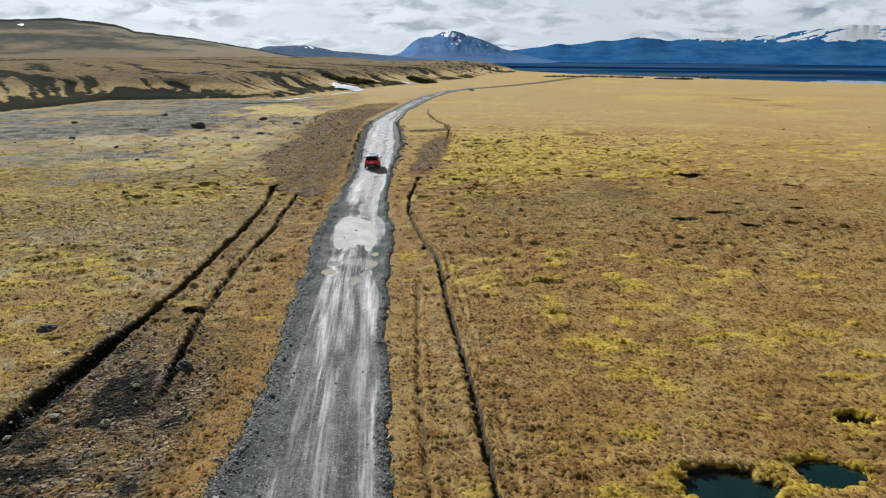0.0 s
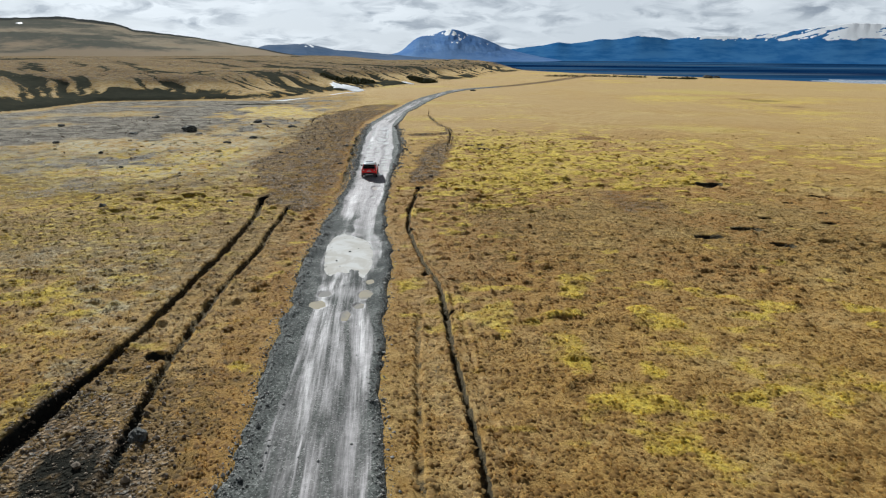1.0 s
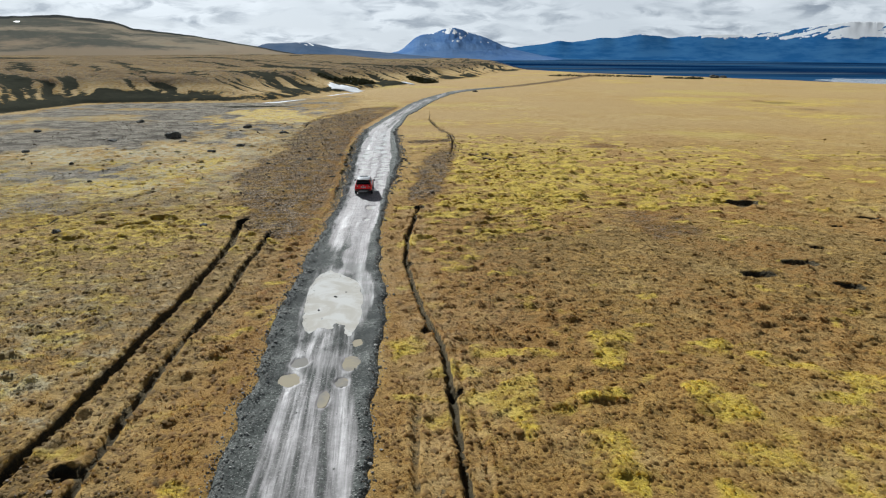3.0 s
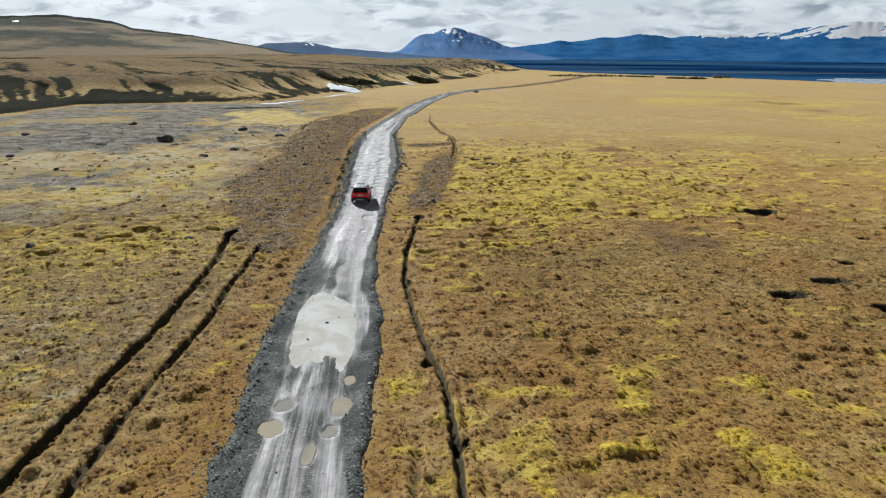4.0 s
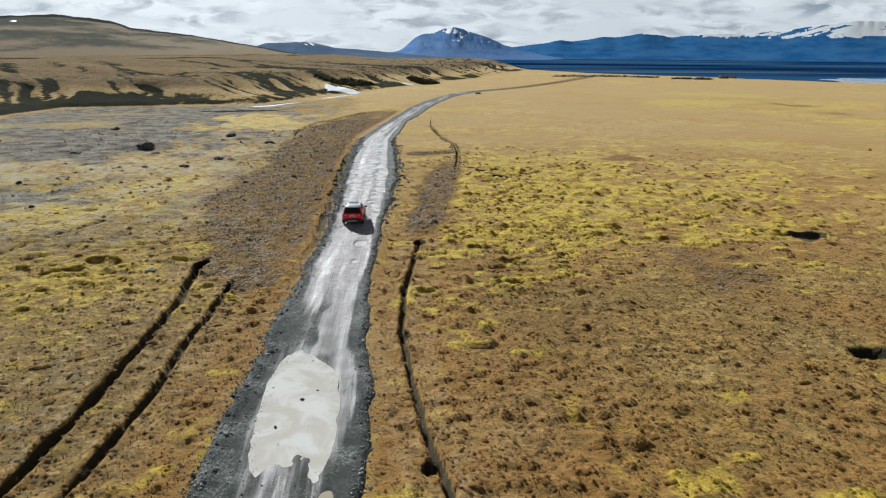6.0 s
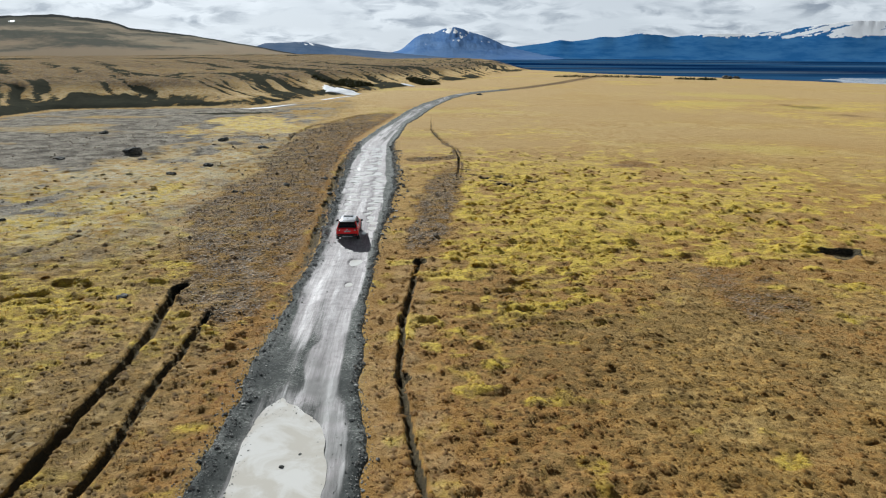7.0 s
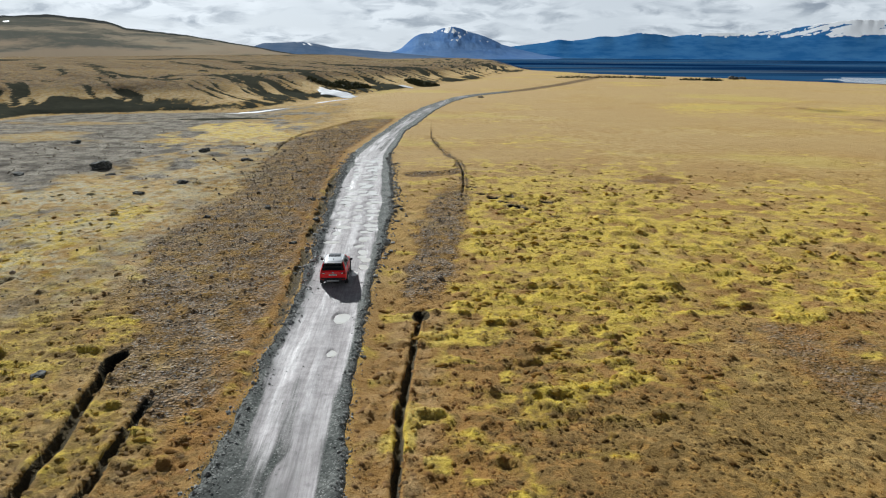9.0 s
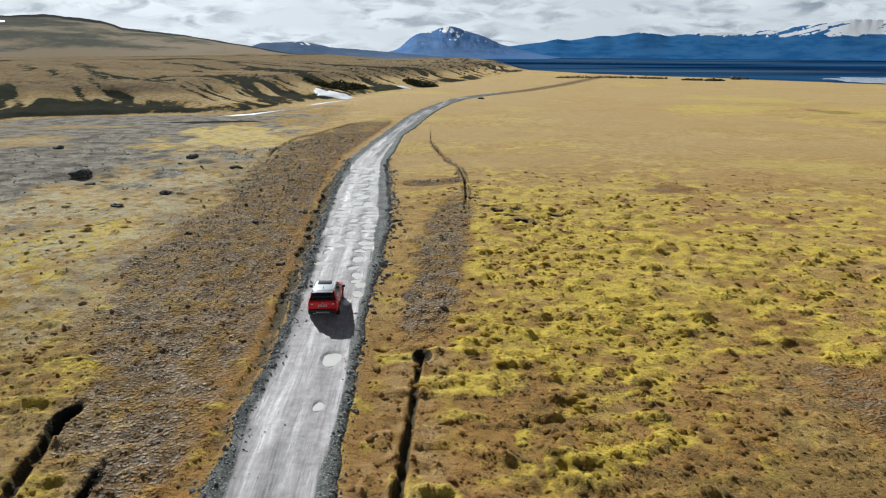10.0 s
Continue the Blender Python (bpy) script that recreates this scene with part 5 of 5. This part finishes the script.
patch_on_ground("snow_patch", -37.5, 279, 7.5, 9, 0.2, SNOW, "white snow drift at the foot of the eroded bank", "snow", 0.2, 1)
patch_on_ground("snow_patch", -34, 253, 8, 2.0, 1.05, SNOW, "thin strip of old snow by the stream", "snow", 0.18, 2)
patch_on_ground("snow_patch", -48, 216, 10, 2.4, 0.93, SNOW, "thin strip of old snow by the stream", "snow", 0.18, 3)
patch_on_ground("snow_patch", -16, 336, 3.0, 3.0, 0.0, SNOW, "small white snow patch under a dark bank", "snow", 0.2, 4)
patch_on_ground("river", 655, 1085, 78, 120, -0.5, RIVER, "pale braided river on the low plain", "water", 0.4, 5)


def build_shrubs():
    """Low dark willow scrub under the bank."""
    rng = np.random.default_rng(31)
    LEAF = plain_material("willow_scrub", (0.085, 0.088, 0.046), 0.9, 0, 0.1, 0.45, 1.2)
    for cx, cy, rx, ry, tall in ((-9, 352, 7, 4, 2.0), (-13, 358, 5, 3, 1.6), (-42, 300, 9, 6, 1.6), (-36, 312, 7, 6, 1.6),
                                (76, 440, 13, 9, 0.5), (100, 442, 12, 9, 0.5), (117, 434, 8, 7, 0.4), (133, 415, 7, 6, 0.3), (141, 408, 5, 3, 1.1)):
        n = 900 if tall > 1.5 else 260
        r, w = np.sqrt(rng.uniform(0, 1, n)), rng.uniform(0, 2 * np.pi, n)
        x, y = cx + rx * r * np.cos(w), cy + ry * r * np.sin(w)
        z = land(x, y)["z"] + tall * rng.uniform(0, 1, n) * (1 - r * r) * (0.7 + 0.3 * vnoise(x / 1.5, y / 1.5, 3))
        d = rng.normal(0, 0.45, (n, 3, 3))
        co = np.stack([x, y, z + 0.1], 1)[:, None, :] + d
        me = mesh_from("shrub", co.reshape(-1, 3), np.arange(n * 3).reshape(-1, 3), LEAF, smooth_shade=False)
        tagged(new("shrub", me), "low dark green willow scrub at the bank", "shrub", group="scrub under the bank")


build_shrubs()


# ---------------------------------------------------------------- the car
RED = plain_material("red_car_paint", (0.88, 0.004, 0.010), 0.38, 0.0, 0.4, 0.04, 3, coat=0.4)
SILVER = plain_material("silver_roof_paint", (0.62, 0.63, 0.65), 0.3, 0.3, 0.5, 0.04, 3, coat=0.6)
CLADDING = plain_material("black_plastic", (0.016, 0.017, 0.018), 0.6, 0, 0.4, 0.2, 9)
GLASS = plain_material("dark_tinted_glass", (0.008, 0.010, 0.012), 0.06, 0, 0.6, 0.05, 3)
PANE = plain_material("tinted_window_glass", (0.006, 0.008, 0.010), 0.03, 0, 0.6, 0.05, 3)
RUBBER = plain_material("dusty_tyre_rubber", (0.022, 0.022, 0.022), 0.85, 0, 0.3, 0.2, 20)
ALLOY = plain_material("grey_alloy", (0.42, 0.43, 0.45), 0.35, 0.9, 0.5, 0.1, 12)
LAMP_RED = plain_material("red_lamp_glass", (0.50, 0.02, 0.02), 0.15, 0, 0.6, 0.05, 20, coat=0.5)
LAMP_CLEAR = plain_material("clear_lamp_glass", (0.75, 0.72, 0.70), 0.12, 0, 0.6, 0.05, 20, coat=0.5)
PLATE = plain_material("white_plate", (0.72, 0.72, 0.70), 0.4, 0, 0.4, 0.05, 30)
INK = plain_material("dark_plate_ink", (0.03, 0.04, 0.10), 0.5, 0, 0.3, 0.05, 30)


def loft(sections, cap=True):
    """Skins a run of closed outlines with equal numbers of points."""
    bm = bmesh.new()
    rings = [[bm.verts.new(p) for p in s] for s in sections]
    n = len(rings[0])
    for a, b in zip(rings, rings[1:]):
        for k in range(n):
            bm.faces.new((a[k], a[(k + 1) % n], b[(k + 1) % n], b[k]))
    if cap:
        bm.faces.new(rings[0])
        bm.faces.new(rings[-1][::-1])
    return bm


def box(cx, cy, cz, sx, sy, sz, bevel=0.02):
    bm = bmesh.new()
    bmesh.ops.create_cube(bm, size=1)
    for v in bm.verts:
        v.co = Vector((cx + v.co.x * sx, cy + v.co.y * sy, cz + v.co.z * sz))
    if bevel:
        bmesh.ops.bevel(bm, geom=bm.edges[:], offset=bevel, segments=2, affect="EDGES", profile=0.6)
    return bm


def body_ring(y, w, low, belt, tuck, top):
    """An outline across the body at y: sill, flank, shoulder and the top at the middle."""
    half = [(w - 0.10, low), (w - 0.02, low + 0.10), (w, low + 0.30), (w - 0.015, belt - 0.12), (w - tuck, belt), (w - tuck - 0.16, belt + 0.5 * (top - belt)), (0.45 * w, top)]
    return [(x, y, z) for x, z in half] + [(-x, y, z) for x, z in reversed(half)]


def disc_ring(x, r, n=28, cy=0, cz=0):
    return [(x, cy + r * math.cos(2 * math.pi * k / n), cz + r * math.sin(2 * math.pi * k / n)) for k in range(n)]


def build_car():
    """A compact five-door sport utility car, 4.2 m long; its nose points along +y."""
    car = new("car")
    tagged(car, "red compact sport utility car with silver roof on the gravel road", "car")
    # lower body, rear to nose
    body = loft([body_ring(-2.06, 0.70, 0.46, 0.92, 0.06, 0.98), body_ring(-2.02, 0.80, 0.40, 0.98, 0.05, 1.04), body_ring(-1.86, 0.865, 0.36, 1.02, 0.07, 1.06), body_ring(-1.3, 0.885, 0.33, 1.02, 0.08, 1.05),
                 body_ring(-0.3, 0.875, 0.32, 1.00, 0.07, 1.02), body_ring(0.7, 0.875, 0.32, 0.98, 0.07, 1.02), body_ring(1.05, 0.88, 0.33, 0.97, 0.08, 1.03), body_ring(1.5, 0.875, 0.35, 0.93, 0.10, 0.99),
                 body_ring(1.9, 0.83, 0.38, 0.86, 0.12, 0.91), body_ring(2.06, 0.72, 0.42, 0.76, 0.10, 0.80), body_ring(2.11, 0.55, 0.46, 0.66, 0.08, 0.70)])
    part("body", body, RED, car)
    # glasshouse, narrower towards the roof, raked at both ends
    def glass_ring(z, w, y0, y1):
        c = 0.16
        return [(w, y0 + c, z), (w, y1 - c, z), (w - c, y1, z), (-w + c, y1, z), (-w, y1 - c, z), (-w, y0 + c, z), (-w + c, y0, z), (w - c, y0, z)]
    part("cabin", loft([glass_ring(0.99, 0.79, -1.93, 1.12), glass_ring(1.25, 0.715, -1.80, 0.62), glass_ring(1.50, 0.635, -1.60, 0.14)]), CLADDING, car, "black window surrounds", flat=True)
    # panes set into the dark cabin
    def pane(name, corners, label):
        a, b, c, d = (Vector(p) for p in corners)
        out = (b - a).cross(d - a).normalized() * 0.012
        return part(name, loft([[tuple(p) for p in (a, b, c, d)], [tuple(p + out) for p in (a, b, c, d)]]), PANE, car, label, flat=True)
    pane("rear_window", ((-0.56, -1.895, 1.075), (0.56, -1.895, 1.075), (0.47, -1.655, 1.44), (-0.47, -1.655, 1.44)), "dark tinted rear window")
    pane("windscreen", ((0.58, 1.04, 1.03), (-0.58, 1.04, 1.03), (-0.44, 0.22, 1.46), (0.44, 0.22, 1.46)), "raked windscreen")
    for y0, y1, t0, t1 in ((-1.48, -0.56, -1.36, -0.58), (-0.30, 0.82, -0.32, 0.18)):
        pane("side_window", ((0.785, y0, 1.03), (0.785, y1, 1.03), (0.650, t1, 1.46), (0.650, t0, 1.46)), "")
        pane("side_window", ((-0.785, y1, 1.03), (-0.785, y0, 1.03), (-0.650, t0, 1.46), (-0.650, t1, 1.46)), "")
    # pillars
    for sg in (-1, 1):
        for y0, y1, wy in ((1.10, 0.12, 0.07), (-0.42, -0.45, 0.09), (-1.72, -1.46, 0.20)):
            bm = loft([[(sg * 0.805, y0 - wy, 0.98), (sg * 0.805, y0 + wy, 0.98), (sg * 0.76, y0 + wy, 0.98), (sg * 0.76, y0 - wy, 0.98)],
                       [(sg * 0.650, y1 - wy, 1.50), (sg * 0.650, y1 + wy, 1.50), (sg * 0.60, y1 + wy, 1.50), (sg * 0.60, y1 - wy, 1.50)]])
            part("pillar", bm, RED if wy != 0.09 else CLADDING, car)
    # roof
    def roof_ring(z, w, y0, y1, c=0.2):
        return [(w, y0 + c, z), (w, y1 - c, z), (w - c, y1, z), (-w + c, y1, z), (-w, y1 - c, z), (-w, y0 + c, z), (-w + c, y0, z), (w - c, y0, z)]
    roof = loft([roof_ring(1.49, 0.655, -1.70, 0.20), roof_ring(1.535, 0.65, -1.74, 0.19), roof_ring(1.575, 0.60, -1.66, 0.10), roof_ring(1.605, 0.42, -1.35, -0.15)])
    top = part("roof", roof, SILVER, car, "silver roof panel")
    part("sunroof", box(0, -0.30, 1.598, 0.80, 0.72, 0.03, 0.012), GLASS, top, "dark glass sunroof")
    part("antenna", loft([[(0.025, -1.35, 1.58), (-0.025, -1.35, 1.58), (-0.025, -1.15, 1.58), (0.025, -1.15, 1.58)], [(0.006, -1.36, 1.67), (-0.006, -1.36, 1.67), (-0.006, -1.28, 1.67), (0.006, -1.28, 1.67)]]), CLADDING, top)
    for sg in (-1, 1):
        part("roof_rail", box(sg * 0.60, -0.75, 1.625, 0.045, 1.70, 0.035, 0.012), SILVER, top, "silver roof rail")
    part("rear_spoiler", box(0, -1.78, 1.525, 1.16, 0.16, 0.04, 0.015), SILVER, car)
    # tailgate trim and lamps
    part("rear_bumper", box(0, -2.045, 0.47, 1.55, 0.16, 0.26, 0.05), CLADDING, car, "black plastic rear bumper")
    part("skid_plate", box(0, -2.115, 0.40, 0.80, 0.05, 0.09, 0.015), ALLOY, car)
    for sg in (-1, 1):
        lamp = part("tail_light", box(sg * 0.66, -2.01, 0.905, 0.30, 0.14, 0.13, 0.03), LAMP_RED, car, "red tail light")
        part("reversing_lens", box(sg * 0.60, -2.085, 0.905, 0.12, 0.02, 0.06, 0.008), LAMP_CLEAR, lamp)
        part("reflector", box(sg * 0.64, -2.128, 0.50, 0.14, 0.02, 0.05, 0.008), LAMP_RED, car)
        for y in (-1.62, -0.44, 0.86):
            part("door_seam", box(sg * 0.882, y, 0.70, 0.012, 0.014, 0.52, 0), CLADDING, car)
        part("fog_lamp", box(sg * 0.62, 2.10, 0.44, 0.14, 0.05, 0.08, 0.015), LAMP_CLEAR, car)
        part("headlight", box(sg * 0.66, 1.93, 0.78, 0.30, 0.22, 0.13, 0.04), LAMP_CLEAR, car, "clear headlight")
        part("mirror", box(sg * 0.985, 0.62, 1.05, 0.20, 0.11, 0.15, 0.04), CLADDING, car, "black door mirror")
        part("sill_cladding", box(sg * 0.865, 0.0, 0.36, 0.07, 2.0, 0.16, 0.03), CLADDING, car)
        part("door_handle", box(sg * 0.880, -0.20, 0.86, 0.03, 0.18, 0.03, 0.008), RED, car)
        part("door_handle", box(sg * 0.885, -1.05, 0.88, 0.03, 0.18, 0.03, 0.008), RED, car)
    plate = part("number_plate", box(0, -2.085, 0.80, 0.50, 0.025, 0.115, 0.006), PLATE, car, "white number plate with dark bars")
    for k in range(5):
        part("plate_bar", box(-0.17 + 0.085 * k, -2.101, 0.80, 0.05, 0.008, 0.065, 0), INK, plate)
    part("emblem", box(0, -2.06, 0.945, 0.11, 0.03, 0.09, 0.02), ALLOY, car)
    part("wiper", box(0.12, -1.93, 1.08, 0.42, 0.02, 0.02, 0.006), CLADDING, car)
    part("front_grille", box(0, 2.07, 0.66, 0.95, 0.10, 0.14, 0.03), CLADDING, car)
    part("front_bumper", box(0, 2.03, 0.42, 1.45, 0.20, 0.20, 0.05), CLADDING, car)
    part("underbody", box(0, 0, 0.33, 1.50, 3.7, 0.16, 0.04), CLADDING, car)
    for sg in (-1, 1):
        for y in (-1.27, 1.23):
            arch = loft([disc_ring(sg * 0.70, 0.40, cy=y, cz=0.37), disc_ring(sg * 0.902, 0.405, cy=y, cz=0.37), disc_ring(sg * 0.905, 0.39, cy=y, cz=0.37)])
            part("wheel_arch", arch, CLADDING, car)
            tyre = loft([disc_ring(sg * 0.70, 0.30, cy=y, cz=0.335), disc_ring(sg * 0.705, 0.325, cy=y, cz=0.335), disc_ring(sg * 0.74, 0.337, cy=y, cz=0.335), disc_ring(sg * 0.87, 0.337, cy=y, cz=0.335), disc_ring(sg * 0.912, 0.322, cy=y, cz=0.335), disc_ring(sg * 0.916, 0.23, cy=y, cz=0.335)])
            wheel = part("wheel", tyre, RUBBER, car, "dusty black tyre")
            bm = loft([disc_ring(sg * 0.905, 0.225, cy=y, cz=0.335), disc_ring(sg * 0.919, 0.215, cy=y, cz=0.335), disc_ring(sg * 0.917, 0.06, cy=y, cz=0.335)])
            rim = part("rim", bm, ALLOY, wheel, "grey alloy rim")
    return car


car = build_car()
CAR_X, CAR_Y = -8.5, 84.0
car.matrix_world = pose(CAR_X, CAR_Y, float(road_height(np.array([CAR_X]), np.array([CAR_Y]))[0]) - 0.005, 0, 0, 3.0)
